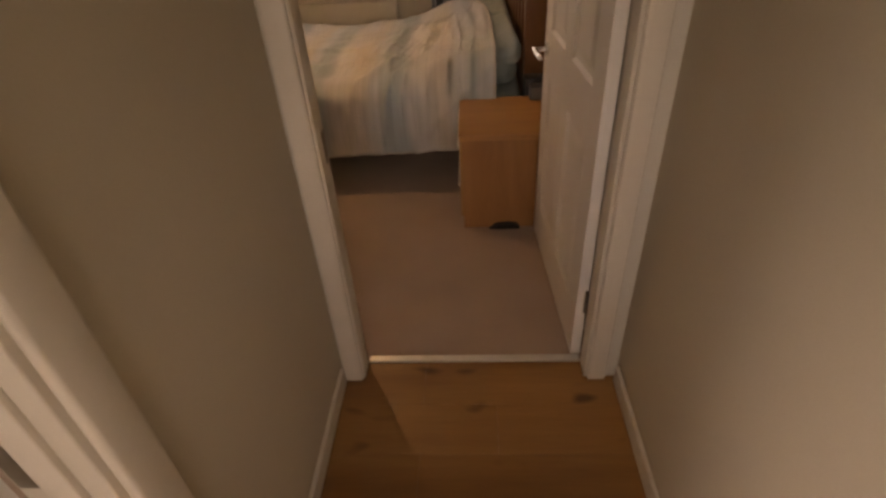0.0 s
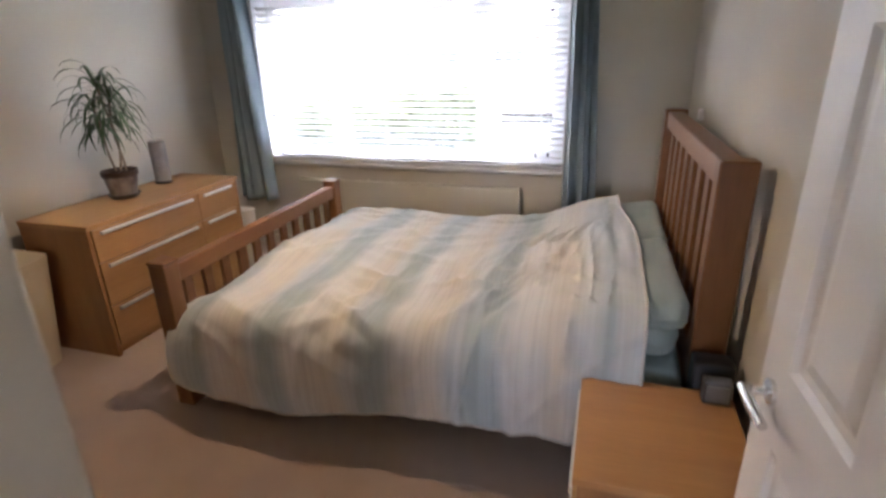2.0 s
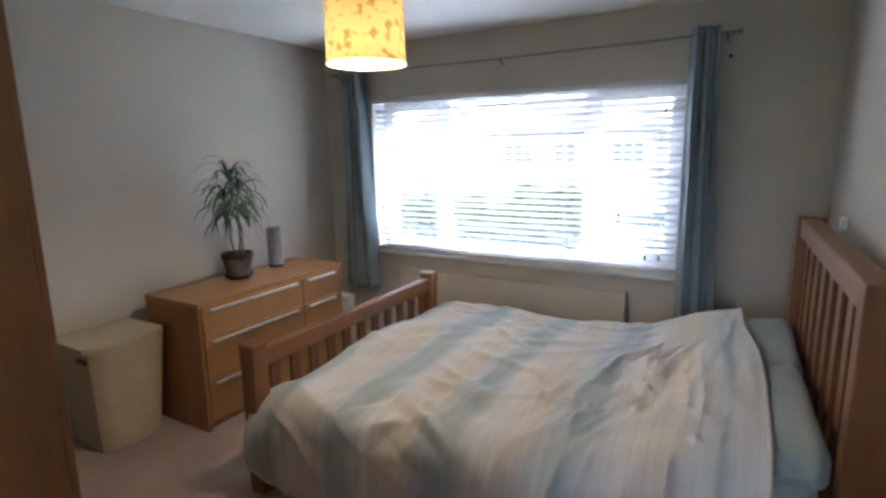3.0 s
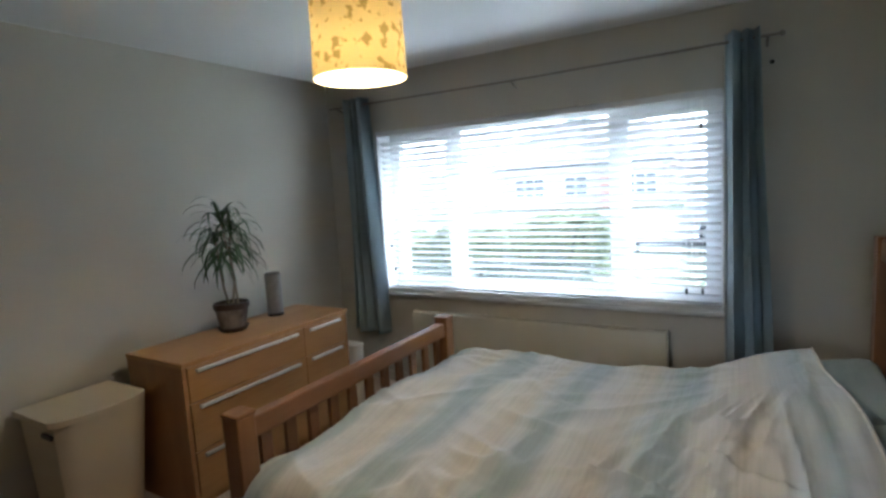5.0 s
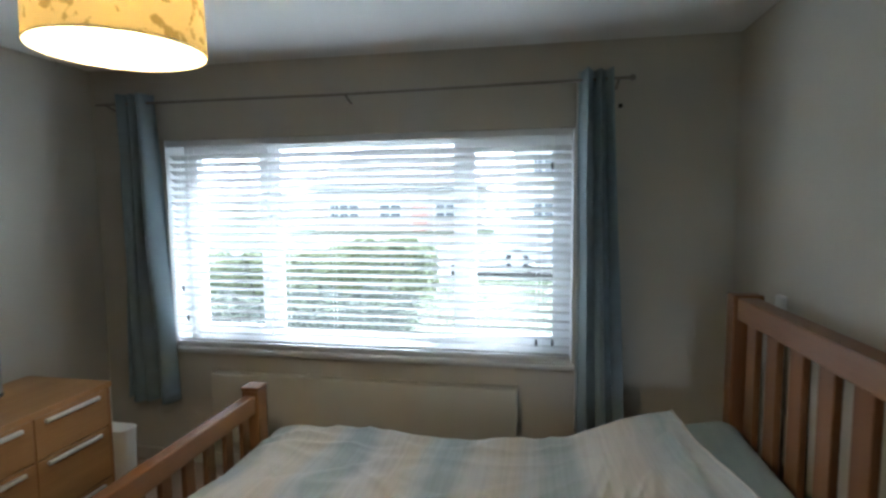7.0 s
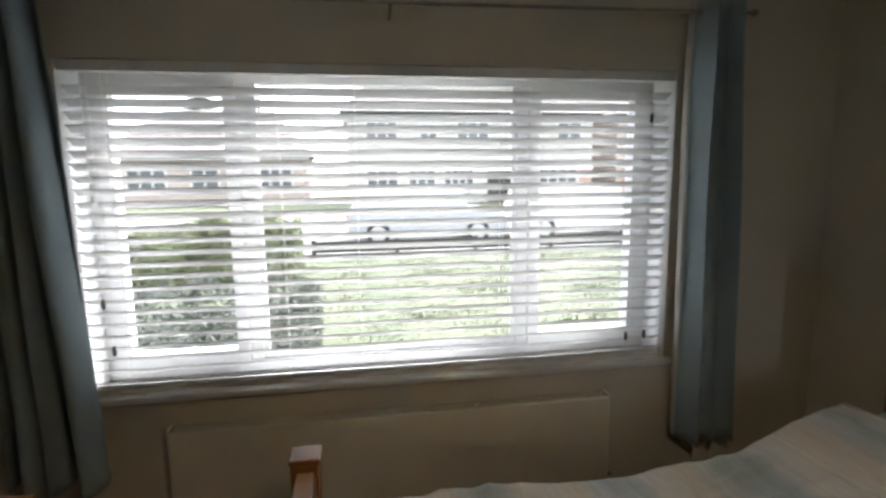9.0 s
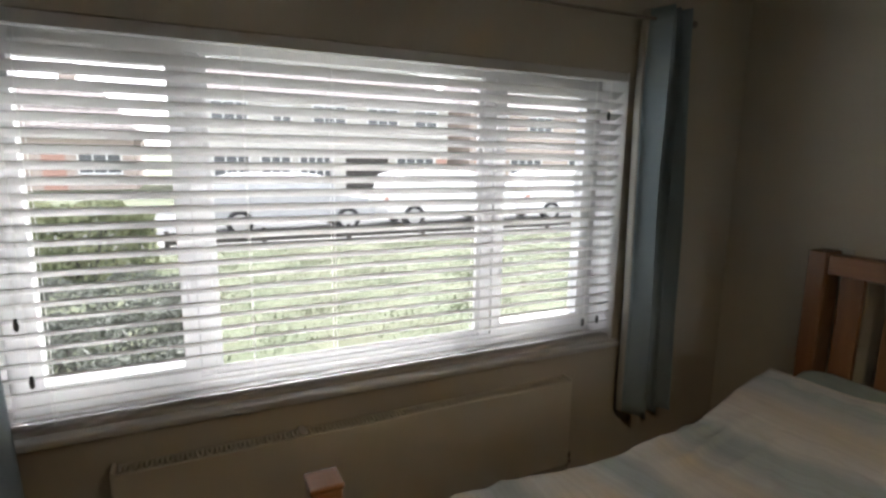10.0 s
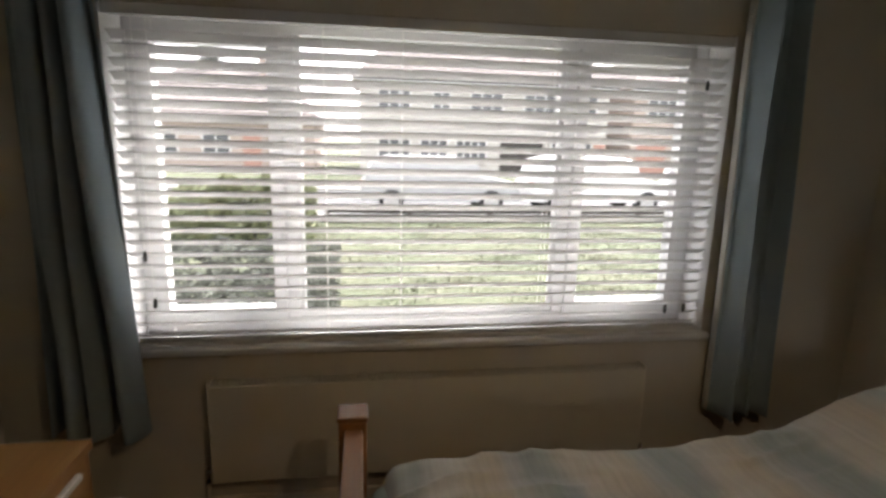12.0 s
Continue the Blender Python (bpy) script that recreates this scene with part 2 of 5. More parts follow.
SLAT = material("white_blind_slat", (0.60, 0.595, 0.585), 0.45, 0.03, 4, 90, 0.05, 0.0004)
CORD = material("white_cord", (0.8, 0.8, 0.77), 0.8, 0.05, 30, 300, 0.2, 0.0004)
TASSEL = material("grey_wood_pull", (0.10, 0.10, 0.10), 0.5, 0.1, 30, 200, 0.1, 0.0004)
RADIATOR = material("cream_radiator_enamel", (0.62, 0.585, 0.49), 0.35, 0.03, 3, 150, 0.05, 0.0004)
CURTAIN = material("blue_grey_curtain", (0.31, 0.385, 0.43), 0.75, 0.08, 5, 500, 0.35, 0.0015, tint=(0.25, 0.325, 0.37), stretch=(1, 1, 0.15), sheen=0.15, trans=0.15)
LINING = material("curtain_lining", (0.55, 0.54, 0.5), 0.9, 0.05, 5, 400, 0.3, 0.001)
PILLOW = material("teal_pillowcase", (0.23, 0.30, 0.295), 0.85, 0.08, 3, 300, 0.3, 0.0015, tint=(0.32, 0.38, 0.365), stretch=(6, 1, 1), sheen=0.2)
MATTRESS = material("teal_fitted_sheet", (0.34, 0.43, 0.43), 0.9, 0.06, 5, 200, 0.3, 0.002)
HAMPER = material("cream_hamper_board", (0.66, 0.58, 0.43), 0.55, 0.04, 4, 200, 0.15, 0.0006)
BLACK = material("black_plastic", (0.018, 0.018, 0.02), 0.4, 0.1, 20, 200, 0.1, 0.0005)
WHITE_PLASTIC = material("white_plastic", (0.74, 0.73, 0.7), 0.4, 0.03, 10, 200, 0.05, 0.0004)
SPEAKER = material("grey_speaker_cloth", (0.33, 0.33, 0.335), 0.9, 0.06, 30, 700, 0.5, 0.001)
POT = material("brown_glazed_pot", (0.06, 0.036, 0.03), 0.35, 0.2, 13, 80, 0.25, 0.002, tint=(0.27, 0.23, 0.20), stretch=(1, 1, 0.6))
POT_RIM = material("dark_glazed_rim", (0.05, 0.03, 0.025), 0.35, 0.15, 12, 90, 0.2, 0.002)
RAIL = material("dull_bronze_pole", (0.30, 0.27, 0.24), 0.5, 0.1, 20, 200, 0.05, 0.0003, metal=0.3)
SOIL = material("potting_soil", (0.035, 0.025, 0.018), 0.95, 0.3, 40, 200, 0.8, 0.006)
LEAF = material("dracaena_leaf", (0.045, 0.085, 0.035), 0.4, 0.15, 10, 90, 0.1, 0.0006, tint=(0.07, 0.12, 0.05), piece=0.3)
CANE = material("dracaena_cane", (0.26, 0.21, 0.15), 0.8, 0.2, 30, 120, 0.4, 0.002)
SHADE = material("yellow_floral_shade", (0.66, 0.57, 0.30), 0.8, 0.05, 6, 300, 0.2, 0.0006, spots=((0.33, 0.27, 0.10), 30, 0.55), trans=0.19)
SHADE_IN = material("white_shade_lining", (0.84, 0.78, 0.58), 0.8, 0.02, 6, 300, 0.05, 0.0004, trans=0.4)
BULB = glowing("lit_bulb", (1.0, 0.80, 0.50), 2.0)
GLASS = glass("window_glass")
GRASS = material("lawn_grass", (0.095, 0.112, 0.066), 0.95, 0.25, 1.6, 40, 0.9, 0.03, tint=(0.12, 0.125, 0.08))
HEDGE = material("hedge_leaves", (0.16, 0.185, 0.105), 0.7, 0.2, 3, 60, 0.5, 0.02, tint=(0.18, 0.19, 0.10))
SHRUB = material("dark_shrub_leaves", (0.11, 0.12, 0.10), 0.7, 0.2, 3, 60, 0.5, 0.02)
ASPHALT = material("road_asphalt", (0.11, 0.11, 0.112), 0.9, 0.15, 2, 150, 0.6, 0.006)
PAVING = material("pavement_slabs", (0.20, 0.195, 0.185), 0.9, 0.1, 2, 80, 0.4, 0.004)
KERB = material("kerb_concrete", (0.33, 0.32, 0.30), 0.9, 0.1, 4, 90, 0.4, 0.004)
DARKFENCE = material("dark_fence_timber", (0.05, 0.045, 0.04), 0.85, 0.2, 6, 90, 0.4, 0.004)
BRICK = material("buff_brick", (0.37, 0.315, 0.28), 0.9, 0.12, 6, 60, 0.5, 0.006, tint=(0.31, 0.26, 0.23))
RENDERW = material("pale_house_render", (0.42, 0.405, 0.38), 0.9, 0.06, 2, 60, 0.3, 0.004)
TILE = material("roof_tiles", (0.27, 0.24, 0.23), 0.85, 0.2, 4, 30, 0.6, 0.02)
PANE_DARK = material("far_window_pane", (0.10, 0.105, 0.11), 0.08, 0.1, 2, 20, 0.0)
GARAGE = material("garage_door_paint", (0.33, 0.19, 0.15), 0.5, 0.06, 3, 40, 0.1, 0.002)
CARWHITE = material("white_car_paint", (0.62, 0.62, 0.62), 0.2, 0.02, 3, 60, 0.0)
CARDARK = material("silver_car_paint", (0.34, 0.345, 0.35), 0.25, 0.05, 3, 60, 0.0)
TYRE = material("tyre_rubber", (0.02, 0.02, 0.02), 0.8, 0.1, 10, 90, 0.2, 0.003)
RIM = material("alloy_rim", (0.5, 0.5, 0.5), 0.35, 0.05, 10, 90, 0.05, 0.001, metal=0.8)
CLEAR = (0.64, 0.635, 0.615)
PEACH = (0.62, 0.575, 0.505)
TEAL = (0.40, 0.465, 0.485)
PALE = (0.535, 0.565, 0.57)
BANDS = [(0.0, PEACH), (0.055, PALE), (0.085, TEAL), (0.12, TEAL), (0.16, CLEAR), (0.235, PEACH), (0.275, PALE), (0.30, TEAL), (0.335, TEAL), (0.38, CLEAR), (0.45, PEACH), (0.49, PALE),
         (0.515, TEAL), (0.55, TEAL), (0.59, CLEAR), (0.66, PEACH), (0.71, PALE), (0.735, TEAL), (0.78, TEAL), (0.82, CLEAR), (0.90, PEACH), (0.955, PALE), (0.985, TEAL), (1.0, PALE)]
DUVET = striped_cotton("striped_duvet_cotton", BANDS)

# ---- building helpers ----
ROOT = {}


def thing(name, at, label, category, group="", kind=""):
    ob = new(name)
    ob.location = at
    ob.empty_display_size = 0.1
    ROOT[ob] = Vector(at)
    return tagged(ob, label, category, group, kind)


def mesh_of(name, bm, mat, off=(0, 0, 0), smooth=False):
    bm.normal_update()
    bmesh.ops.translate(bm, verts=bm.verts, vec=-Vector(off))
    me = bpy.data.meshes.new(name)
    bm.to_mesh(me)
    bm.free()
    me.materials.append(mat)
    if smooth:
        for p in me.polygons:
            p.use_smooth = True
        me.set_sharp_from_angle(angle=radians(38))
    return me


def part(name, bm, mat, parent, label="", smooth=False):
    """One mesh under a thing or under a part; its shape is given in the world's metres."""
    off = ROOT[parent]
    ob = new(name, mesh_of(name, bm, mat, off, smooth))
    ob.parent = parent
    ROOT[ob] = off
    return tagged(ob, label)


def structure(name, bm, mat, label, category, smooth=False):
    ob = new(name, mesh_of(name, bm, mat, (0, 0, 0), smooth))
    ROOT[ob] = Vector((0, 0, 0))
    return tagged(ob, label, category, kind="structure")


def piece(name, me, parent, m, label=""):
    """A piece on shared mesh data at the pose m, given relative to its parent."""
    ob = new(name, me)
    ob.parent = parent
    ob.matrix_basis = m
    ROOT[ob] = ROOT[parent]
    return tagged(ob, label)


def box(x0, x1, y0, y1, z0, z1, bevel=0.0, bm=None, segs=2):
    bm = bm or bmesh.new()
    made = bmesh.ops.create_cube(bm, size=1.0)["verts"]
    for v in made:
        v.co = Vector((x0 + (v.co.x + 0.5) * (x1 - x0), y0 + (v.co.y + 0.5) * (y1 - y0), z0 + (v.co.z + 0.5) * (z1 - z0)))
    if bevel:
        edges = list({e for v in made for e in v.link_edges})
        bmesh.ops.bevel(bm, geom=edges, offset=bevel, segments=segs, affect="EDGES", profile=0.5)
    return bm


def tube(points, radius, sides=10, bm=None, closed_ends=True):
    """A round bar along a line of points; radius a number or one for each point."""
    bm = bm or bmesh.new()
    pts = [Vector(p) for p in points]
    rad = radius if isinstance(radius, (list, tuple)) else [radius] * len(pts)
    rings = []
    for i, p in enumerate(pts):
        d = (pts[min(i + 1, len(pts) - 1)] - pts[max(i - 1, 0)]).normalized()
        a = d.cross(Vector((0, 0, 1)))
        a = (a if a.length > 0.05 else d.cross(Vector((1, 0, 0)))).normalized()
        c = d.cross(a)
        rings.append([bm.verts.new(p + rad[i] * (math.cos(t) * a + math.sin(t) * c)) for t in (2 * math.pi * k / sides for k in range(sides))])
    for r0, r1 in zip(rings, rings[1:]):
        for k in range(sides):
            bm.faces.new((r0[k], r0[(k + 1) % sides], r1[(k + 1) % sides], r1[k]))
    if closed_ends:
        bm.faces.new(rings[0][::-1])
        bm.faces.new(rings[-1])
    bmesh.ops.recalc_face_normals(bm, faces=bm.faces)
    return bm


def lathe(profile, at, sides=32, bm=None):
    """A turned body: profile rows of (radius, z)."""
    bm = bm or bmesh.new()
    rings = []
    for r, z in profile:
        rings.append([bm.verts.new((at[0] + r * math.cos(2 * math.pi * k / sides), at[1] + r * math.sin(2 * math.pi * k / sides), at[2] + z)) for k in range(sides)])
    for r0, r1 in zip(rings, rings[1:]):
        for k in range(sides):
            bm.faces.new((r0[k], r0[(k + 1) % sides], r1[(k + 1) % sides], r1[k]))
    return bm


def wall_around(axis, u0, u1, w0, w1, z0, z1, hole):
    """A wall along x (axis 'x') or y with one opening (ua, ub, za, zb) cut through it."""
    ua, ub, za, zb = hole
    bm = bmesh.new()
    for a, b, c, d in ((u0, ua, z0, z1), (ub, u1, z0, z1), (ua, ub, z0, za), (ua, ub, zb, z1)):
        if b - a > 1e-4 and d - c > 1e-4:
            if axis == "x":
                box(a, b, w0, w1, c, d, bm=bm)
            else:
                box(w0, w1, a, b, c, d, bm=bm)
    return bm

# ---- the rooms ----
LEFT, RIGHT, NEAR, FAR, TOP = -3.04, 0.562, 1.46, 5.0, 2.385
HALL_L, HALL_R, HALL_NEAR = -0.362, 0.617, 1.392
WIN = (-2.57, -0.205, 0.722, 1.965)
DOOR = (-0.314, 0.536, -0.1, 2.02)

structure("wall_north", wall_around("x", LEFT - 0.2, RIGHT + 0.2, FAR, FAR + 0.28, -0.3, TOP + 0.1, WIN), WALL, "warm beige painted wall with a wide window", "wall")
structure("wall_west", box(LEFT - 0.2, LEFT, HALL_NEAR, FAR, -0.1, TOP + 0.1), WALL, "beige painted bedroom wall behind the drawers", "wall")
structure("wall_east", box(RIGHT, RIGHT + 0.2, NEAR, FAR, -0.1, TOP + 0.1), WALL, "beige painted wall behind the headboard", "wall")
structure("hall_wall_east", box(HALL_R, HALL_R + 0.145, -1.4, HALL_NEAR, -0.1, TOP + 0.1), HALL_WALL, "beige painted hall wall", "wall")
structure("wall_south", wall_around("x", LEFT, HALL_R + 0.145, HALL_NEAR, NEAR, -0.1, TOP + 0.1, DOOR), WALL, "beige painted wall with the bedroom doorway", "wall")
structure("ceiling", box(LEFT, RIGHT, NEAR, FAR, TOP, TOP + 0.1), CEIL, "white painted bedroom ceiling", "ceiling")
structure("hall_ceiling", box(HALL_L - 0.12, HALL_R, -1.3, HALL_NEAR, TOP, TOP + 0.1), CEIL, "white painted hall ceiling", "ceiling")
structure("floor", box(LEFT, RIGHT, 1.478, FAR, -0.1, 0.0), CARPET, "beige brown fitted bedroom carpet", "carpet")
SIDE = (-0.262, 0.504, -0.1, 2.02)
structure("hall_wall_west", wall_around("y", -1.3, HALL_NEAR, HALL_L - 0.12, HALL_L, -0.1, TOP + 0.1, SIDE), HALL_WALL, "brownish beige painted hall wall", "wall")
# unseen end wall, its window opening made up to hold the fill lamp
structure("hall_wall_south", wall_around("x", HALL_L - 0.12, HALL_R, -1.4, -1.3, -0.1, TOP + 0.1, (-0.26, 0.52, 1.04, 1.96)), HALL_WALL, "beige painted end wall with an invented opening for the fill lamp", "wall")

# the small room beside the hall, from which daylight falls
structure("side_room_floor", box(-2.2, HALL_L - 0.12, -1.3, 1.2, -0.1, 0.0), CARPET, "beige carpet of the side room", "carpet")
structure("side_room_ceiling", box(-2.2, HALL_L - 0.12, -1.3, 1.2, TOP, TOP + 0.1), CEIL, "white ceiling of the side room", "ceiling")
structure("side_room_wall_west", wall_around("y", -1.4, 1.3, -2.4, -2.2, -0.1, TOP + 0.1, (-0.5, 0.7, 0.9, 2.0)), WALL, "pale wall of the side room with a window", "wall")
structure("side_room_wall_north", box(-2.2, HALL_L - 0.12, 1.2, 1.3, -0.1, TOP + 0.1), WALL, "pale wall of the side room", "wall")
structure("side_room_wall_south", box(-2.2, HALL_L - 0.12, -1.4, -1.3, -0.1, TOP + 0.1), WALL, "pale wall of the side room", "wall")

# hall floor of laminate boards laid across
hall_floor = structure("hall_floor", box(HALL_L - 0.12, HALL_R, -1.3, 1.462, -0.1, -0.012), LAMINATE, "golden brown oak laminate hall floor", "floor")

# skirtings
def skirting(name, x0, x1, y0, y1, label="white painted skirting board"):
    bm = box(x0, x1, y0, y1, 0.0, 0.075, 0.005)
    structure(name, bm, GLOSS, label, "skirting")


skirting("baseboard_hall_east", HALL_R - 0.014, HALL_R, -1.3, 1.372)
skirting("baseboard_hall_west", HALL_L, HALL_L + 0.014, 0.564, 1.372)
skirting("baseboard_north", LEFT + 0.016, RIGHT - 0.016, FAR - 0.016, FAR)
skirting("baseboard_east", RIGHT - 0.016, RIGHT, NEAR + 0.02, FAR)
skirting("baseboard_west", LEFT, LEFT + 0.016, NEAR, FAR)
skirting("baseboard_south", LEFT + 0.016, -0.40, NEAR, NEAR + 0.016)

# threshold strip where laminate meets carpet
bm = box(-0.282, 0.504, 1.462, 1.492, -0.004, 0.008, 0.004)
structure("trim_threshold", bm, ALU, "pale metal carpet threshold strip", "threshold")


def door_lining(name, x0, x1, y0, y1, z1, label):
    """Lining, stop bead and architraves of a doorway in a wall along x."""
    root = thing(name, ((x0 + x1) / 2, y0, 0), label, "door frame", kind="structure")
    t = 0.032
    part("jamb", box(x0, x0 + t, y0 - 0.004, y1 + 0.004, 0, z1, 0.003), GLOSS, root)
    part("jamb", box(x1 - t, x1, y0 - 0.004, y1 + 0.004, 0, z1, 0.003), GLOSS, root)
    part("head", box(x0 + t, x1 - t, y0 - 0.004, y1 + 0.004, z1 - t, z1, 0.003), GLOSS, root)
    w = 0.062
    for yy0, yy1 in ((y0 - 0.02, y0), (y1, y1 + 0.02)):
        xl = max(x0 - w + 0.026, HALL_L + 0.002) if yy0 < y0 else x0 - w + 0.012
        part("architrave", box(xl, x0 + (0.026 if yy0 < y0 else 0.012), yy0, yy1, 0, z1 + 0.05, 0.008, segs=3), GLOSS, root, smooth=True)
        part("architrave", box(x1 - 0.022, min(x1 + w - 0.022, (HALL_R if yy0 < y0 else RIGHT) - 0.001), yy0, yy1, 0, z1 + 0.05, 0.008, segs=3), GLOSS, root, smooth=True)
        part("architrave", box(x0 + 0.026, x1 - 0.022, yy0 + 0.001, yy1 - 0.001, z1 - 0.02, z1 + 0.048, 0.008, segs=3), GLOSS, root, smooth=True)
    return root


frame_1 = door_lining("door_frame", DOOR[0], DOOR[1], HALL_NEAR, NEAR, 2.02, "white gloss painted bedroom door frame")
part("strike_plate", box(-0.2835, -0.2805, 1.43, 1.457, 0.845, 0.94, 0.001), BRASS_DARK, frame_1, "dull steel strike plate")


def panel_door(name, width, height, label):
    """A six-panel door: leaf along +x from its hinge edge, visible face towards -y; z from 0."""
    root = thing(name, (0, 0, 0), label, "door", kind="structure")
    th = 0.036
    xs = [(0.0, 0.115), (0.115, 0.38), (0.38, 0.48), (0.48, width - 0.115), (width - 0.115, width)]
    zs = [(0.006, 0.20), (0.20, 0.80), (0.80, 0.97), (0.97, 1.56), (1.56, 1.66), (1.66, height - 0.11), (height - 0.11, height)]
    bm = bmesh.new()
    for i, (a, b) in enumerate(xs):
        for j, (c, d) in enumerate(zs):
            if i in (1, 3) and j in (1, 3, 5):
                continue
            box(a, b, 0, th, c, d, bm=bm)
    bmesh.ops.remove_doubles(bm, verts=bm.verts, dist=0.0002)
    seen = {}
    for f in bm.faces:
        seen.setdefault(tuple(round(c, 4) for c in f.calc_center_median()), []).append(f)
    bmesh.ops.delete(bm, geom=[f for fs in seen.values() if len(fs) > 1 for f in fs], context="FACES")
    part("leaf", bm, DOORPAINT, root)
    for i in (1, 3):
        for j in (1, 3, 5):
            a, b = xs[i]
            c, d = zs[j]
            p = bmesh.new()
            for side in (0, 1):
                y = (lambda v: v) if side == 0 else (lambda v: th - v)
                rows = [(0.0, 0.0), (0.012, 0.010), (0.030, 0.011), (0.058, 0.004)]
                loops = [[p.verts.new((xx, y(v), zz)) for xx, zz in ((a + e, c + e), (b - e, c + e), (b - e, d - e), (a + e, d - e))] for e, v in rows]
                for l0, l1 in zip(loops, loops[1:]):
                    for k in range(4):
                        p.faces.new((l0[k], l0[(k + 1) % 4], l1[(k + 1) % 4], l1[k]))
                p.faces.new(loops[-1])
            bmesh.ops.recalc_face_normals(p, faces=p.faces)
            part("panel", p, DOORPAINT, root)
    return root


def lever(root, x, y, z, d):
    """A lever handle on a round rose; d is -1 on the face towards -y."""
    h = part("door_handle", tube([(x, y, z), (x, y + d * 0.008, z)], 0.026, 20), CHROME, root, "brushed chrome lever handle on a round rose", True)
    part("spindle", tube([(x, y + d * 0.008, z), (x, y + d * 0.05, z)], 0.010, 12), CHROME, h, smooth=True)
    part("lever", tube([(x + 0.012, y + d * 0.05, z), (x - 0.05, y + d * 0.052, z), (x - 0.115, y + d * 0.05, z)], [0.0105, 0.0105, 0.009], 12), CHROME, h, smooth=True)


door_1 = panel_door("door_1", 0.838, 1.98, "white six panel bedroom door standing open")
lever(door_1, 0.772, 0, 0.895, -1)
lever(door_1, 0.772, 0.036, 0.895, 1)
for hz in (0.27, 1.76):
    part("hinge", tube([(-0.012, 0.008, hz - 0.045), (-0.012, 0.008, hz + 0.045)], 0.006, 10), BRASS_DARK, door_1, "dull steel butt hinge", True)
door_1.matrix_world = pose(0.507, 1.490, 0.006, 0, 0, 93.2)
ROOT[door_1] = Vector((0.507, 1.490, 0.006))

# doorway of the side room, along y in the hall's left wall
side_frame = thing("door_frame", (HALL_L, 0.05, 0), "white painted door frame of the side room", "door frame", kind="structure")
for ya, yb in ((SIDE[0], SIDE[0] + 0.032), (SIDE[1] - 0.032, SIDE[1])):
    part("jamb", box(HALL_L - 0.124, HALL_L + 0.004, ya, yb, 0, 2.02, 0.003), GLOSS, side_frame)
part("head", box(HALL_L - 0.124, HALL_L + 0.004, SIDE[0] + 0.032, SIDE[1] - 0.032, 1.988, 2.02, 0.003), GLOSS, side_frame)
for ya, yb in ((SIDE[0] - 0.05, SIDE[0] + 0.018), (SIDE[1] - 0.018, SIDE[1] + 0.058)):
    part("architrave", box(HALL_L, HALL_L + 0.02, ya, yb, 0, 2.07, 0.008, segs=3), GLOSS, side_frame, smooth=True)
part("architrave", box(HALL_L + 0.001, HALL_L + 0.019, SIDE[0] + 0.018, SIDE[1] - 0.018, 2.0, 2.068, 0.008, segs=3), GLOSS, side_frame, smooth=True)
part("stop_bead", box(HALL_L - 0.075, HALL_L - 0.03, SIDE[1] - 0.044, SIDE[1] - 0.032, 0, 1.988, 0.002), GLOSS, side_frame)
part("hinge", box(HALL_L - 0.115, HALL_L - 0.078, SIDE[1] - 0.036, SIDE[1] - 0.0315, 0.875, 0.975, 0.001), BRASS_DARK, side_frame, "dull steel butt hinge")
door_2 = copy_thing(door_1, pose(HALL_L - 0.128, SIDE[1] - 0.036, 0.006, 0, 0, 181))
door_2.name = "door_2"
tagged(door_2, "white six panel door open into the side room")

# ---- the bedroom window ----
WX0, WX1, WZ0, WZ1 = WIN
sill = structure("window_sill", box(WX0 - 0.03, WX1 + 0.028, FAR - 0.034, 5.168, WZ0 - 0.024, WZ0 + 0.004, 0.008, segs=3), UPVC, "white painted timber window board", "window sill", True)
structure("trim_reveal", box(WX0, WX0 + 0.006, FAR - 0.003, 5.168, WZ0 + 0.005, WZ1 - 0.001, 0.001), UPVC, "white painted window reveal", "window trim")
structure("trim_reveal", box(WX1 - 0.006, WX1, FAR - 0.003, 5.168, WZ0 + 0.005, WZ1 - 0.001, 0.001), UPVC, "white painted window reveal", "window trim")
window = thing("window_1", (WX0, 5.2, WZ0), "wide white plastic framed window with three panes", "window", kind="structure")
F0, F1 = 5.17, 5.235
part("window_frame", wall_around("x", WX0, WX1, F0, F1, WZ0 + 0.004, WZ1, (WX0 + 0.05, WX1 - 0.05, WZ0 + 0.055, WZ1 - 0.05)), UPVC, window)
for a, b in ((-2.005, -1.950), (-0.845, -0.790)):
    part("mullion", box(a, b, F0 + 0.002, F1 - 0.002, WZ0 + 0.055, WZ1 - 0.05, 0.004), UPVC, window)


def casement(x0, x1, handle_x):
    w = 0.05
    z0, z1 = WZ0 + 0.055, WZ1 - 0.05
    c = part("casement", wall_around("x", x0, x1, F0 - 0.012, F1 - 0.012, z0, z1, (x0 + w, x1 - w, z0 + w, z1 - w)), UPVC, window)
    part("pane", box(x0 + w, x1 - w, F0 + 0.02, F0 + 0.026, z0 + w, z1 - w), GLASS, c).visible_shadow = False
    part("window_handle", tube([(handle_x, F0 - 0.02, 1.06), (handle_x, F0 - 0.04, 1.06), (handle_x, F0 - 0.042, 1.17)], 0.008, 8), UPVC, c, "white espagnolette handle", True)


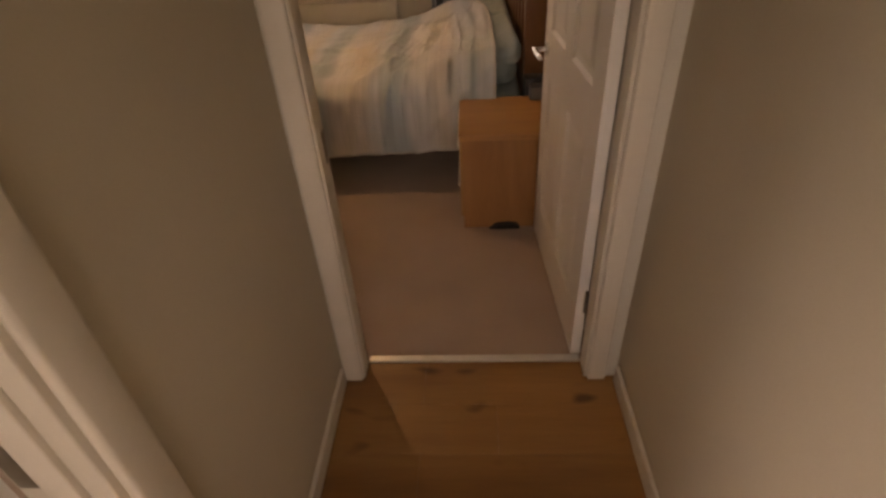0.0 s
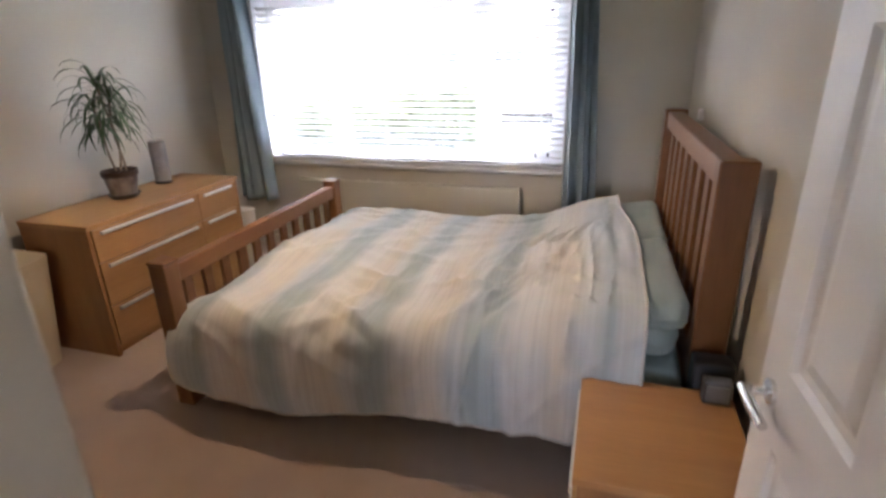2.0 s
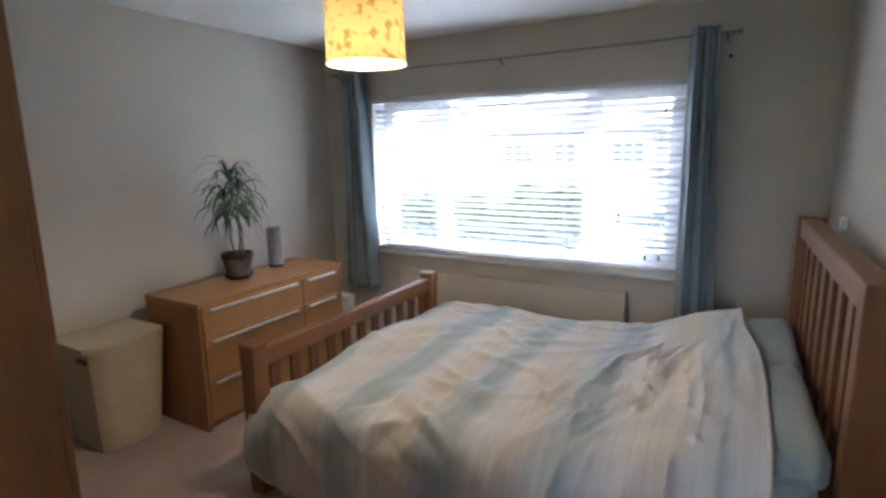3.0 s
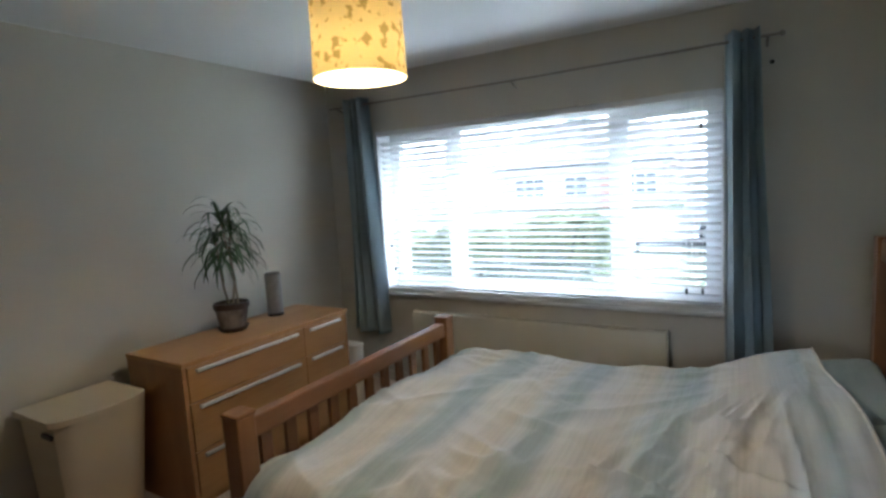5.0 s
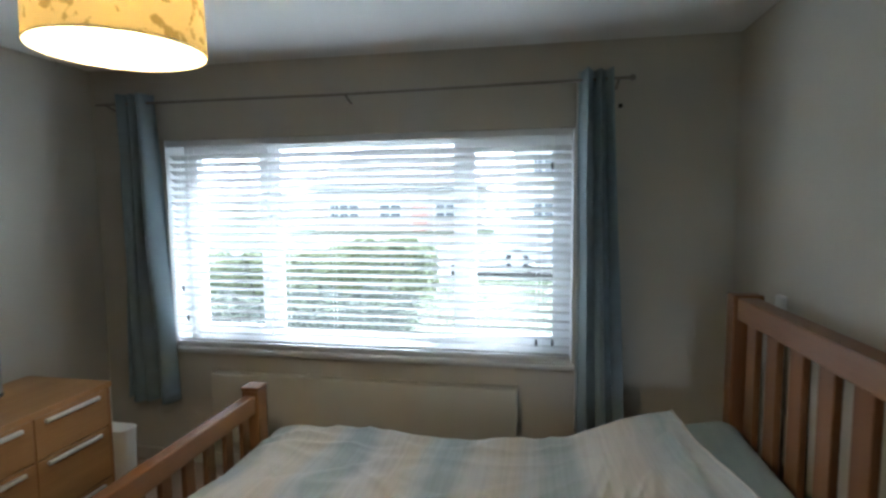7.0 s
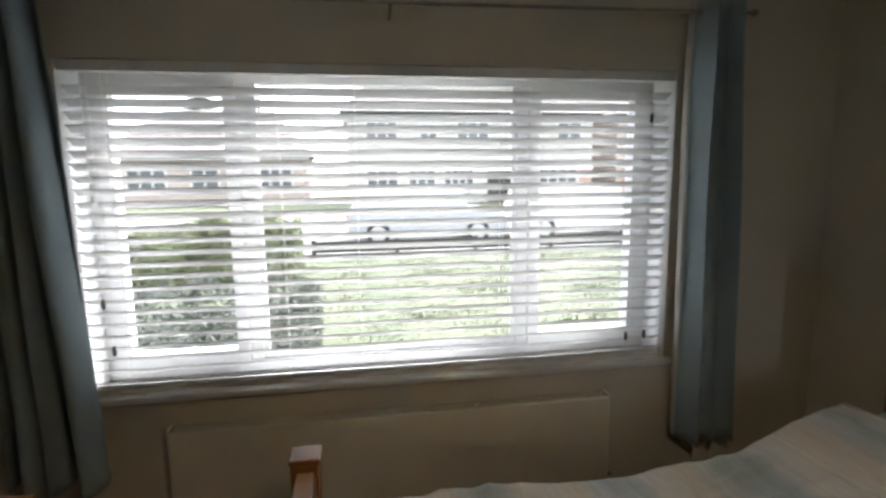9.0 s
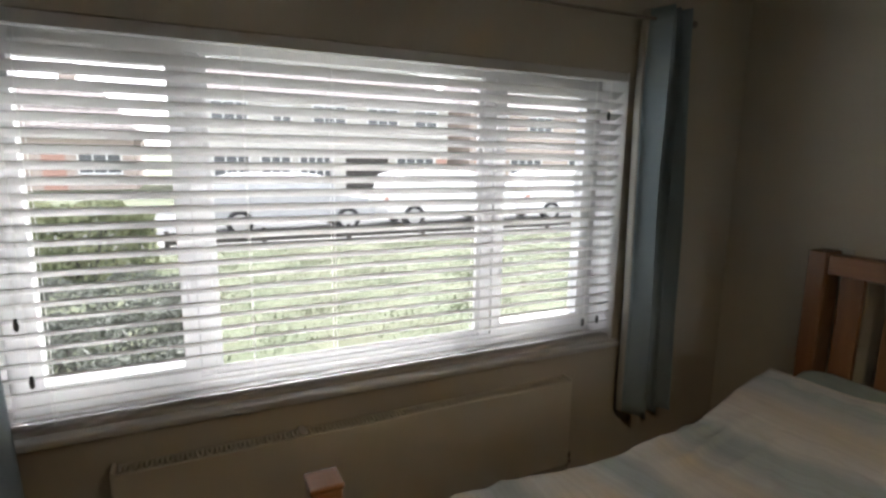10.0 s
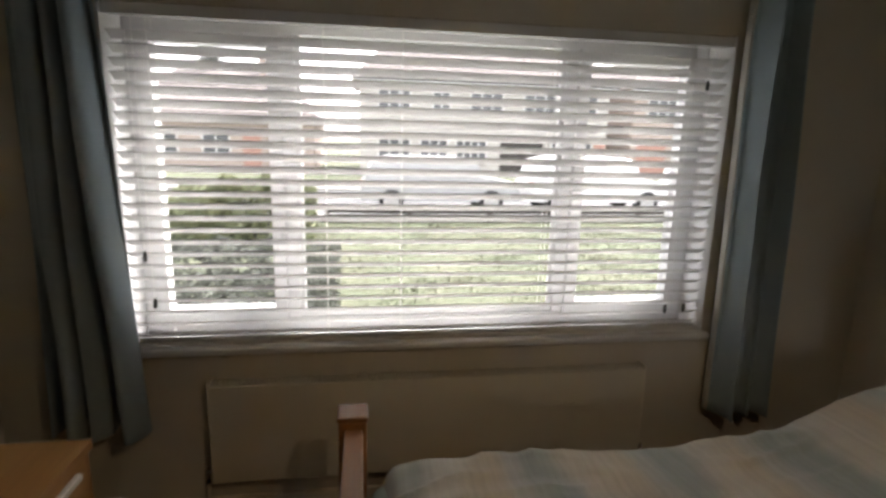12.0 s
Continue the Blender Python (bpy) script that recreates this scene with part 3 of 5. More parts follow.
casement(WX0 + 0.05, -2.005, -2.03)
casement(-0.790, WX1 - 0.05, -0.765)
part("pane", box(-1.950, -0.845, F0 + 0.03, F0 + 0.036, WZ0 + 0.055, WZ1 - 0.05), GLASS, window).visible_shadow = False
for a, b in ((-1.950, -1.930), (-0.865, -0.845)):
    part("glazing_bead", box(a, b, F0 + 0.01, F0 + 0.03, WZ0 + 0.056, WZ1 - 0.051, 0.003), UPVC, window)
part("glazing_bead", box(-1.930, -0.865, F0 + 0.01, F0 + 0.03, WZ0 + 0.056, WZ0 + 0.08, 0.003), UPVC, window)

# venetian blind
BX0, BX1, BY = WX0 + 0.012, WX1 - 0.012, 5.040
blind = thing("venetian_blind", (BX0, BY, WZ0 + 0.01), "white wide slat venetian blind lowered with open slats", "blind")
part("headrail", box(BX0, BX1, BY - 0.028, BY + 0.03, WZ1 - 0.036, WZ1 - 0.002, 0.003), UPVC, blind)
part("valance", box(BX0, BX1, BY - 0.042, BY - 0.031, WZ1 - 0.042, WZ1 - 0.003, 0.003), UPVC, blind)
part("bottom_rail", box(BX0, BX1, BY - 0.030, BY + 0.024, WZ0 + 0.004, WZ0 + 0.015, 0.003), SLAT, blind)
slat = bmesh.new()
rows = []
for k in range(5):
    v = (k / 4 - 0.5) * 0.050
    rows.append([slat.verts.new((x, v, 0.0026 * (1 - (2 * v / 0.050) ** 2))) for x in (0, BX1 - BX0)])
low = [[slat.verts.new(q.co - Vector((0, 0, 0.0036))) for q in r] for r in rows]
for r0, r1 in zip(rows, rows[1:]):
    slat.faces.new((r0[0], r0[1], r1[1], r1[0]))
for r0, r1 in zip(low, low[1:]):
    slat.faces.new((r0[0], r1[0], r1[1], r0[1]))
for r, q in ((rows[0], low[0]), (rows[-1], low[-1])):
    slat.faces.new((r[0], r[1], q[1], q[0]))
for e in (0, 1):
    slat.faces.new([r[e] for r in rows] + [r[e] for r in low[::-1]])
bmesh.ops.recalc_face_normals(slat, faces=slat.faces)
slat_mesh = mesh_of("slat", slat, SLAT)
for k in range(2):
    piece("slat", slat_mesh, blind, pose(0, -0.004 + random.uniform(-0.002, 0.002), 0.0085 + 0.0058 * k, random.uniform(-1, 1), 0, 0))
SLATS, TILT = 25, 30
Z_LOW, Z_HIGH = 0.764, 1.866
for k in range(SLATS):
    z = Z_LOW + (Z_HIGH - Z_LOW) * k / (SLATS - 1)
    wob = random.uniform(-1.2, 1.2)
    piece("slat", slat_mesh, blind, pose(0, 0, z - (WZ0 + 0.01), -TILT + wob, random.uniform(-0.05, 0.05), 0))
for cx in (-2.425, -1.83, -1.54, -0.95, -0.37):
    for dy in (-0.026, 0.026):
        part("ladder_cord", tube([(cx, BY + dy, WZ0 + 0.02), (cx, BY + dy, WZ1 - 0.04)], 0.0011, 5), CORD, blind)
for cx, cz in ((-2.483, 1.08), (-2.462, 0.90), (-0.318, 1.765), (-0.31, 0.835), (-0.395, 0.83)):
    c = part("pull_cord", tube([(cx, BY - 0.05, WZ1 - 0.05), (cx, BY - 0.047, cz + 0.02)], 0.0012, 5), CORD, blind)
    part("cord_pull", lathe([(0.002, 0.026), (0.005, 0.022), (0.0075, 0.008), (0.007, -0.008), (0.003, -0.014)], (cx, BY - 0.047, cz), 10), TASSEL, c, "small dark cord pull", True)

# curtain rail and curtains
rail = thing("curtain_rail", (-1.4, 4.93, 2.16), "thin dark metal curtain pole on brackets above the window", "curtain rail")
part("pole", tube([(-2.92, 4.900, 2.165), (-1.4, 4.900, 2.16), (0.04, 4.900, 2.175)], 0.007, 10), RAIL, rail, smooth=True)
for bx, bz in ((-2.86, 2.165), (-1.4, 2.16), (-0.01, 2.175)):
    part("bracket", tube([(bx, 4.900, bz), (bx, 4.96, bz - 0.02), (bx, FAR + 0.002, bz - 0.03)], 0.007, 8), RAIL, rail, smooth=True)
part("finial", lathe([(0.002, -0.016), (0.014, -0.008), (0.016, 0), (0.013, 0.009), (0.002, 0.016)], (0.052, 4.900, 2.175), 14), RAIL, rail, smooth=True)
part("screw", tube([(0.012, FAR - 0.006, 2.06), (0.012, FAR + 0.004, 2.06)], 0.012, 8), BLACK, rail, "dark rail fixing hole plug")


def curtain(top, bottom, z0, z1, folds, phase, depth=4.905, lined=False):
    """Gathered cloth: a row of folds that spread from the heading to the hem."""
    root = thing("curtain", ((bottom[0] + bottom[1]) / 2, depth, z0), "blue grey gathered curtain drawn aside at the window", "curtain", "pair of curtains")
    bm = bmesh.new()
    nu, nv = 120, 34
    grid = []
    for j in range(nv + 1):
        t = j / nv
        z = z1 + (z0 - z1) * t
        a, b = top[0] + (bottom[0] - top[0]) * t, top[1] + (bottom[1] - top[1]) * t
        row = []
        for i in range(nu + 1):
            u = i / nu
            amp = (0.040 + 0.014 * t) * (1 + 0.7 * noise.noise(Vector((u * 3.1, t * 1.3, phase + 4))))
            ph = 2 * math.pi * folds * (u + 0.04 * math.sin(2.3 * t + phase) + 0.03 * math.sin(9 * u + phase) + 0.03 * noise.noise(Vector((u * 2.5, t * 2.4, phase + 11))))
            x = a + (b - a) * u + 0.008 * math.sin(2 * ph + phase) * (0.4 + t)
            y = depth + amp * math.sin(ph) + 0.008 * math.sin(2.6 * ph + 3 * t) + 0.014 * noise.noise(Vector((u * 5, t * 2.6, phase)))
            row.append(bm.verts.new((x, min(y, 4.975), z + 0.008 * noise.noise(Vector((u * 4, 7, phase))) * t)))
        grid.append(row)
    for r0, r1 in zip(grid, grid[1:]):
        for k in range(nu):
            bm.faces.new((r0[k], r1[k], r1[k + 1], r0[k + 1]))
    line = [[v.co.copy() for v in row] for row in grid]
    ob = part("cloth", bm, CURTAIN, root, smooth=True)
    mod = ob.modifiers.new("thickness", "SOLIDIFY")
    mod.thickness, mod.offset = 0.003, 0
    if not lined:
        return root
    edge = bmesh.new()
    strip = [[edge.verts.new((r[0].x - dx, r[0].y + dy, r[0].z)) for dx, dy in ((-0.012, 0.006), (0.004, 0.014), (0.006, 0.036), (-0.004, 0.055))] for r in line]
    for r0, r1 in zip(strip, strip[1:]):
        for q in range(3):
            edge.faces.new((r0[q], r1[q], r1[q + 1], r0[q + 1]))
    lining = part("lining", edge, LINING, root, "pale lining turned out at the edge", True)
    mod = lining.modifiers.new("thickness", "SOLIDIFY")
    mod.thickness, mod.offset = 0.003, 0
    return root


curtain((-0.20, -0.045), (-0.200, 0.035), 0.385, 2.215, 2.6, 0.4, 4.876, True)
curtain((-2.79, -2.565), (-2.83, -2.485), 0.425, 2.215, 3.4, 2.1)

# radiator under the window
RX0, RX1, RZ0, RZ1, RY0, RY1 = -2.277, -0.497, 0.185, 0.598, 4.918, 4.985
radiator = thing("radiator", ((RX0 + RX1) / 2, RY1, RZ0), "long cream enamelled panel radiator below the window", "radiator")
part("front_panel", box(RX0, RX1, RY0, RY0 + 0.012, RZ0, RZ1 - 0.004, 0.005, segs=3), RADIATOR, radiator, smooth=True)
part("back_panel", box(RX0 + 0.01, RX1 - 0.01, RY1 - 0.012, RY1, RZ0, RZ1 - 0.004, 0.004), RADIATOR, radiator)
for a in (RX0 - 0.004, RX1 - 0.008):
    part("side_cover", box(a, a + 0.012, RY0 + 0.002, RY1, RZ0 + 0.005, RZ1 + 0.006, 0.003), RADIATOR, radiator)
grille = bmesh.new()
n_bars = 118
for k in range(n_bars):
    x = RX0 + 0.02 + (RX1 - RX0 - 0.04) * k / (n_bars - 1)
    box(x - 0.0035, x + 0.0035, RY0 + 0.012, RY1 - 0.012, RZ1 - 0.006, RZ1, bm=grille)
part("top_grille", grille, RADIATOR, radiator)
part("joint_cover", box(-1.70, -1.678, RY0 + 0.004, RY1, RZ1, RZ1 + 0.006, 0.002), RADIATOR, radiator)
inner = bmesh.new()
for k in range(60):
    x = RX0 + 0.04 + (RX1 - RX0 - 0.08) * k / 59
    box(x, x + 0.014, RY0 + 0.014, RY1 - 0.014, RZ0 + 0.02, RZ1 - 0.02, bm=inner)
part("convector_fins", inner, RADIATOR, radiator)
for a, s in ((RX0 - 0.03, 1), (RX1 + 0.03, -1)):
    v = part("valve", tube([(a + s * 0.03, 4.955, RZ0 + 0.03), (a, 4.955, RZ0 + 0.03), (a, 4.955, RZ0 - 0.02)], 0.011, 10), CHROME, radiator, "chrome radiator valve", True)
    part("pipe", tube([(a, 4.955, RZ0 - 0.02), (a, 4.955, 0.0)], 0.0075, 8), RADIATOR, v, smooth=True)

# ---- the bed ----
def skew(bm):
    """The headboard stands a little askew: its window end is nearer the foot."""
    for v in bm.verts:
        v.co.x -= 0.024 * (v.co.y - 2.98)
    return bm


bed = thing("double_bed", (-0.63, 3.68, 0.0), "antique pine slatted double bed frame", "bed")
FX0, FX1, BN, BF = -1.766, -1.681, 2.876, 4.492
HX0, HX1 = 0.408, 0.519
P = 0.085
for y0 in (BN, BF - P):
    p = part("foot_post", box(FX0, FX1, y0, y0 + P, 0, 0.705, 0.005), PINE_Z, bed)
    part("post_cap", box(FX0 - 0.004, FX1 + 0.004, y0 - 0.004, y0 + P + 0.004, 0.705, 0.722, 0.006), PINE_Y, p)
for y0 in (2.977, 4.482 - 0.075):
    part("head_post", skew(box(HX0, HX1, y0, y0 + 0.075, 0, 1.215, 0.006)), PINE_Z, bed)
part("foot_top_rail", box(FX0 + 0.018, FX1 - 0.012, BN + P, BF - P, 0.60, 0.685, 0.006), PINE_Y, bed)
part("foot_low_rail", box(FX0 + 0.022, FX1 - 0.02, BN + P, BF - P, 0.22, 0.36, 0.005), PINE_Y, bed)
fs = mesh_of("foot_slat", box(-0.011, 0.011, -0.0275, 0.0275, 0.0, 0.24, 0.003), PINE_Z)
for k in range(11):
    y = BN + P + (BF - BN - 2 * P) * (k + 0.5) / 11
    piece("foot_slat", fs, bed, pose(-1.72 + 0.63, y - 3.68, 0.36))
part("head_top_rail", skew(box(HX0 + 0.012, HX1 - 0.02, 3.052, 4.407, 1.12, 1.205, 0.006)), PINE_Y, bed)
part("head_low_rail", skew(box(HX0 + 0.02, HX1 - 0.03, 3.052, 4.407, 0.40, 0.52, 0.005)), PINE_Y, bed)
hs = mesh_of("head_slat", box(-0.012, 0.012, -0.044, 0.044, 0.0, 0.602, 0.003), PINE_Z)
for k in range(8):
    y = 3.052 + 1.355 * (k + 0.5) / 8
    piece("head_slat", hs, bed, pose(0.455 + 0.63 - 0.024 * (y - 2.98), y - 3.68, 0.52))
for y0 in (BN + 0.02, BF - 0.045):
    part("side_rail", box(FX1, HX0, y0, y0 + 0.026, 0.20, 0.34, 0.004), PINE_Y, bed)
for k in range(12):
    x = -1.58 + 1.86 * k / 11
    part("bed_slat", box(x, x + 0.07, BN + 0.046, BF - 0.045, 0.27, 0.29, 0.002), PINE_Y, bed)

mattress = thing("mattress", (-0.65, 3.68, 0.29), "mattress in a blue green fitted sheet", "mattress")
part("mattress_body", box(FX1 + 0.01, HX0 - 0.01, BN + 0.05, BF - 0.05, 0.29, 0.485, 0.045, segs=4), MATTRESS, mattress, smooth=True)


def pillow(x, y, z, lean, size=(0.46, 0.70, 0.15), turn=0.0):
    root = thing("pillow", (x, y, z), "soft blue green pillow propped against the headboard", "pillow", "pillows on the bed")
    bm = bmesh.new()
    nu, nv = 22, 30
    m = pose(x, y, z, 0, lean, turn)
    for s in (1, -1):
        g = []
        for i in range(nu + 1):
            r = []
            for j in range(nv + 1):
                u, v = 2 * i / nu - 1, 2 * j / nv - 1
                puff = max(0.0, (1 - u ** 6) * (1 - v ** 8)) ** 0.5
                pin = 1 - 0.07 * (1 - v * v) * abs(u) ** 3
                w = 0.006 * noise.noise(Vector((u * 3 + x * 9, v * 4 + y * 5, z * 7 + s)))
                r.append(bm.verts.new(m @ Vector((u * (1 - 0.25 * abs(v) ** 9) * size[0] / 2 * pin, v * (1 - 0.12 * abs(u) ** 9) * size[1] / 2 * (1 - 0.05 * (1 - u * u) * abs(v) ** 3), s * (size[2] / 2 * puff) + w * puff))))
            g.append(r)
        for a, b in zip(g, g[1:]):
            for k in range(nv):
                f = (a[k], b[k], b[k + 1], a[k + 1])
                bm.faces.new(f if s > 0 else f[::-1])
    bmesh.ops.remove_doubles(bm, verts=bm.verts, dist=0.0005)
    part("pillowcase", bm, PILLOW, root, smooth=True)


for py, pz in ((3.325, 0.0), (4.06, -0.05)):
    pillow(0.200, py, 0.578 + pz * 0.4, 1, turn=random.uniform(-2, 2), size=(0.38, 0.75, 0.15))
    pillow(0.262, py + 0.01, 0.660 + pz * 0.45, -11, turn=random.uniform(-2, 2), size=(0.285, 0.76, 0.14))


def smooth01(a, b, v):
    t = min(1.0, max(0.0, (v - a) / (b - a)))
    return t * t * (3 - 2 * t)


duvet = thing("duvet", (-0.72, 3.65, 0.53), "rumpled duvet with soft white, peach and teal stripes", "duvet")
bm = bmesh.new()
uv_layer = bm.loops.layers.uv.new("UVMap")
NU, NV = 260, 230
X0, X1 = -1.70, 0.25
grid, uvs = [], {}


def duvet_section(x, s):
    """A point of the duvet's cross-section: s runs from the far hem over the top to the near hem."""
    foot = 1 - smooth01(X0, X0 + 0.34, x)
    head = smooth01(-0.42, 0.34, x)
    top = 0.560 + 0.178 * head - 0.05 * foot * foot - 0.004 * math.sin(3.2 * x) + 0.006
    hem = 0.125 + 0.09 * smooth01(-1.6, 0.1, x) + 0.012 * math.sin(7 * x)
    near = 2.805 + 0.06 * smooth01(-1.2, 0.2, x)
    r = 0.13 + 0.13 * foot
    flat = (BF - 0.05) - (near + r)
    arc = r * math.pi / 2
    drop = max(0.02, top - r - hem)
    far_drop = 0.16
    total = far_drop + 0.08 + flat + arc + drop
    q = s * total
    if q < far_drop + 0.08:
        e = 1 - q / (far_drop + 0.08)
        return Vector((x, BF - 0.05 + 0.05 * math.sin(e * math.pi / 2), top - 0.045 - (far_drop + 0.03) * (1 - math.cos(e * math.pi / 2)))), Vector((0, 0.5, 0.8))
    q -= far_drop + 0.08
    if q < flat:
        y = BF - 0.05 - q
        crown = 0.018 * math.sin(math.pi * q / flat)
        return Vector((x, y, top + crown - 0.045 * smooth01(3.6, 4.44, y))), Vector((0, 0, 1))
    q -= flat
    if q < arc:
        a = q / r
        return Vector((x, near + r - r * math.sin(a), top - r + r * math.cos(a))), Vector((0, -math.sin(a), math.cos(a)))
    q -= arc
    f = q / drop
    return Vector((x, near - 0.03 * f + 0.05 * f * f, top - r - q)), Vector((0, -1, 0))


def ridge(x, y, z, sharp):
    """A crease: nought on the flat, rising to one along thin lines."""
    return max(0.0, (1 - abs(noise.noise(Vector((x, y, z)))) - sharp) / (1 - sharp))


def crease(x, y, z, angle, sharp):
    """Long soft wrinkles that run at one angle across the cloth."""
    c, s = math.cos(radians(angle)), math.sin(radians(angle))
    y = y + 0.8 * z
    bend = 0.5 * noise.noise(Vector((x * 1.9, y * 1.9, angle)))
    return ridge((x * c + y * s) * 1.5 + angle, (y * c - x * s) * 6.5 + bend, 0.7 * angle, sharp)


def patch(x, y, z, seed):
    """Where wrinkles gather: nought to one in broad patches."""
    return smooth01(-0.15, 0.35, noise.noise(Vector((x * 1.7 + seed, y * 1.7, z * 1.7 + seed))))


def rumple(x, y, z, s):
    p = Vector((x, y, z))
    d = 0.022 * noise.noise(p * 1.8) + 0.006 * noise.noise(p * 4.2 + Vector((3, 1, 7)))
    warp = noise.noise(p * 1.7 + Vector((9, 2, 4)))
    side = smooth01(0.60, 0.80, s)
    near = smooth01(0.36, 0.6, s) * (0.35 + 0.65 * smooth01(X0 + 0.1, X0 + 0.5, x))
    d += 0.028 * patch(x, y, z, 1) * (0.55 + 0.45 * near) * crease(x, y, z, 38, 0.62)
    d += 0.025 * patch(x, y, z, 5) * (0.55 + 0.45 * near) * crease(x, y, z, -28, 0.66)
    d += 0.017 * patch(x, y, z, 9) * crease(x, y, z, 74, 0.66)
    d += (0.008 + 0.012 * smooth01(-0.5, 0.1, x)) * side * ridge(x * 8 + 0.8 * warp, y * 1.5 + z * 1.4, 4.2, 0.66)
    bunch = math.exp(-((x + 0.24 - 0.22 * (max(y, 2.9) - 3.4)) / 0.19) ** 2) * smooth01(0.15, 0.5, s) * (1 - 0.5 * smooth01(0.8, 0.95, s))
    d += 0.034 * bunch * ridge(x * 9.0 - y * 3.8 + 0.7 * warp, y * 1.1 + x, z + 2.5, 0.66)
    d += 0.022 * bunch * ridge(x * 17 - y * 6 + warp, y * 2 + x, z * 2 + 7.5, 0.6)
    edge = smooth01(-0.12, 0.04, x) * smooth01(0.1, 0.3, s) * (1 - 0.8 * smooth01(0.19, 0.245, x))
    d += 0.016 * edge * ridge(x * 12 + 0.6 * warp, y * 1.1, 8.1 + z, 0.6)
    far = 1 - smooth01(0.1, 0.32, s)
    d += 0.020 * far * ridge(x * 2.2, y * 9 + warp, 3.3, 0.65)
    fold = math.exp(-((x + 0.42) / 0.16) ** 2) * math.exp(-((s - 0.70 - 0.04 * math.cos(6 * x)) / 0.010) ** 2)
    return d + 0.030 * fold


for i in range(NU + 1):
    u = i / NU
    x = X0 + (X1 - X0) * u
    row = []
    for j in range(NV + 1):
        s = j / NV
        p, nrm = duvet_section(x, s)
        p = p + nrm * rumple(p.x, p.y, p.z, s)
        foot = 1 - smooth01(X0, X0 + 0.16, x)
        p.z -= 0.10 * foot ** 2 * (1 - smooth01(0.6, 0.85, s)) if s < 0.85 else 0
        if s > 0.72:
            p.x -= 0.035 * foot * smooth01(0.72, 0.9, s)
            p.y += 0.03 * foot ** 2
        if p.z > 0.44:
            rest = 0.660 - 0.022 * smooth01(3.5, 3.9, p.y) + 0.19 * (p.x - 0.262) + 0.081
            p.z += max(0.0, rest - p.z) * smooth01(0.44, 0.53, p.z) * smooth01(-0.36, 0.12, p.x) * smooth01(2.86, 2.96, p.y) * (1 - smooth01(4.45, 4.49, p.y))
        p.x -= 0.085 * u ** 5 * (1 - smooth01(0.05, 0.62, s))
        v = bm.verts.new(p)
        uvs[v] = (u, s)
        row.append(v)
    grid.append(row)
for r0, r1 in zip(grid, grid[1:]):
    for k in range(NV):
        f = bm.faces.new((r0[k], r0[k + 1], r1[k + 1], r1[k]))
        for lp in f.loops:
            lp[uv_layer].uv = uvs[lp.vert]
hem_line = [grid[i][NV].co.copy() for i in range(0, NU + 1, 2)]
head_line = [grid[NU][j].co.copy() for j in range(0, NV + 1, 2)]
bmesh.ops.recalc_face_normals(bm, faces=bm.faces)
cover = part("cover", bm, DUVET, duvet, smooth=True)
mod = cover.modifiers.new("thickness", "SOLIDIFY")
mod.thickness, mod.offset = 0.022, -1
SEAM = material("duvet_seam", (0.60, 0.59, 0.56), 0.9, 0.06, 8, 200, 0.3, 0.001)
part("hem_seam", tube(hem_line, 0.006, 6), SEAM, duvet, "pale stitched hem of the duvet", True)
part("head_seam", tube(head_line, 0.006, 6), SEAM, duvet, "pale stitched edge at the pillows", True)

# ---- bedside ----
NX0, NX1, NY0, NY1, NH = 0.077, 0.52, 2.362, 2.846, 0.50
night = thing("bedside_cabinet", ((NX0 + NX1) / 2, (NY0 + NY1) / 2, 0), "oak veneer two drawer bedside cabinet beside the bed", "bedside cabinet")
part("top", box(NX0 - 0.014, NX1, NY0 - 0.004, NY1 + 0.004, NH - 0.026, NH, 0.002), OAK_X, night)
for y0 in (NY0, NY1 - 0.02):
    part("side_panel", box(NX0, NX1, y0, y0 + 0.02, 0.0, NH - 0.026, 0.0015), OAK_Z_SHADED, night)
part("back_panel", box(NX1 - 0.012, NX1 - 0.004, NY0 + 0.02, NY1 - 0.02, 0.02, NH - 0.026), OAK_Z_SHADED, night)
part("plinth", box(NX0 + 0.03, NX0 + 0.046, NY0 + 0.02, NY1 - 0.02, 0.0, 0.05), OAK, night)
part("base", box(NX0 + 0.01, NX1 - 0.012, NY0 + 0.02, NY1 - 0.02, 0.05, 0.066), OAK, night)
for z0, z1 in ((0.07, 0.258), (0.264, 0.455)):
    d = part("drawer", box(NX0 - 0.012, NX0 + 0.006, NY0 + 0.003, NY1 - 0.003, z0, z1, 0.002), OAK, night)
    part("handle", box(NX0 - 0.022, NX0 - 0.012, NY0 + 0.01, NY1 - 0.01, z1 - 0.022, z1 - 0.002, 0.003), ALU, d, "satin aluminium edge pull")

clock = thing("alarm_clock", (0.465, 2.80, NH), "small dark grey square alarm clock on the bedside cabinet", "clock")
part("case", box(0.425, 0.507, 2.775, 2.825, NH, NH + 0.075, 0.006, segs=3), material("clock_case", (0.10, 0.10, 0.105), 0.45, 0.08, 20, 200, 0.1, 0.0004), clock, smooth=True)
part("face", box(0.432, 0.500, 2.773, 2.7765, NH + 0.008, NH + 0.067, 0.002), material("clock_face", (0.22, 0.215, 0.205), 0.35, 0.05, 10, 100, 0.02, 0.0003), clock, "grey clock face")
# charging box made larger in black to double as the shadow beside the headboard
box_dark = thing("charging_dock", (0.44, 2.845, NH - 0.2), "black charging box behind the bedside cabinet, enlarged to stand in for shade", "charger")
part("case", box(0.405, 0.53, 2.862, 2.95, 0.0, NH + 0.085, 0.01, segs=3), BLACK, box_dark, smooth=True)
box_dark.location.z = 0
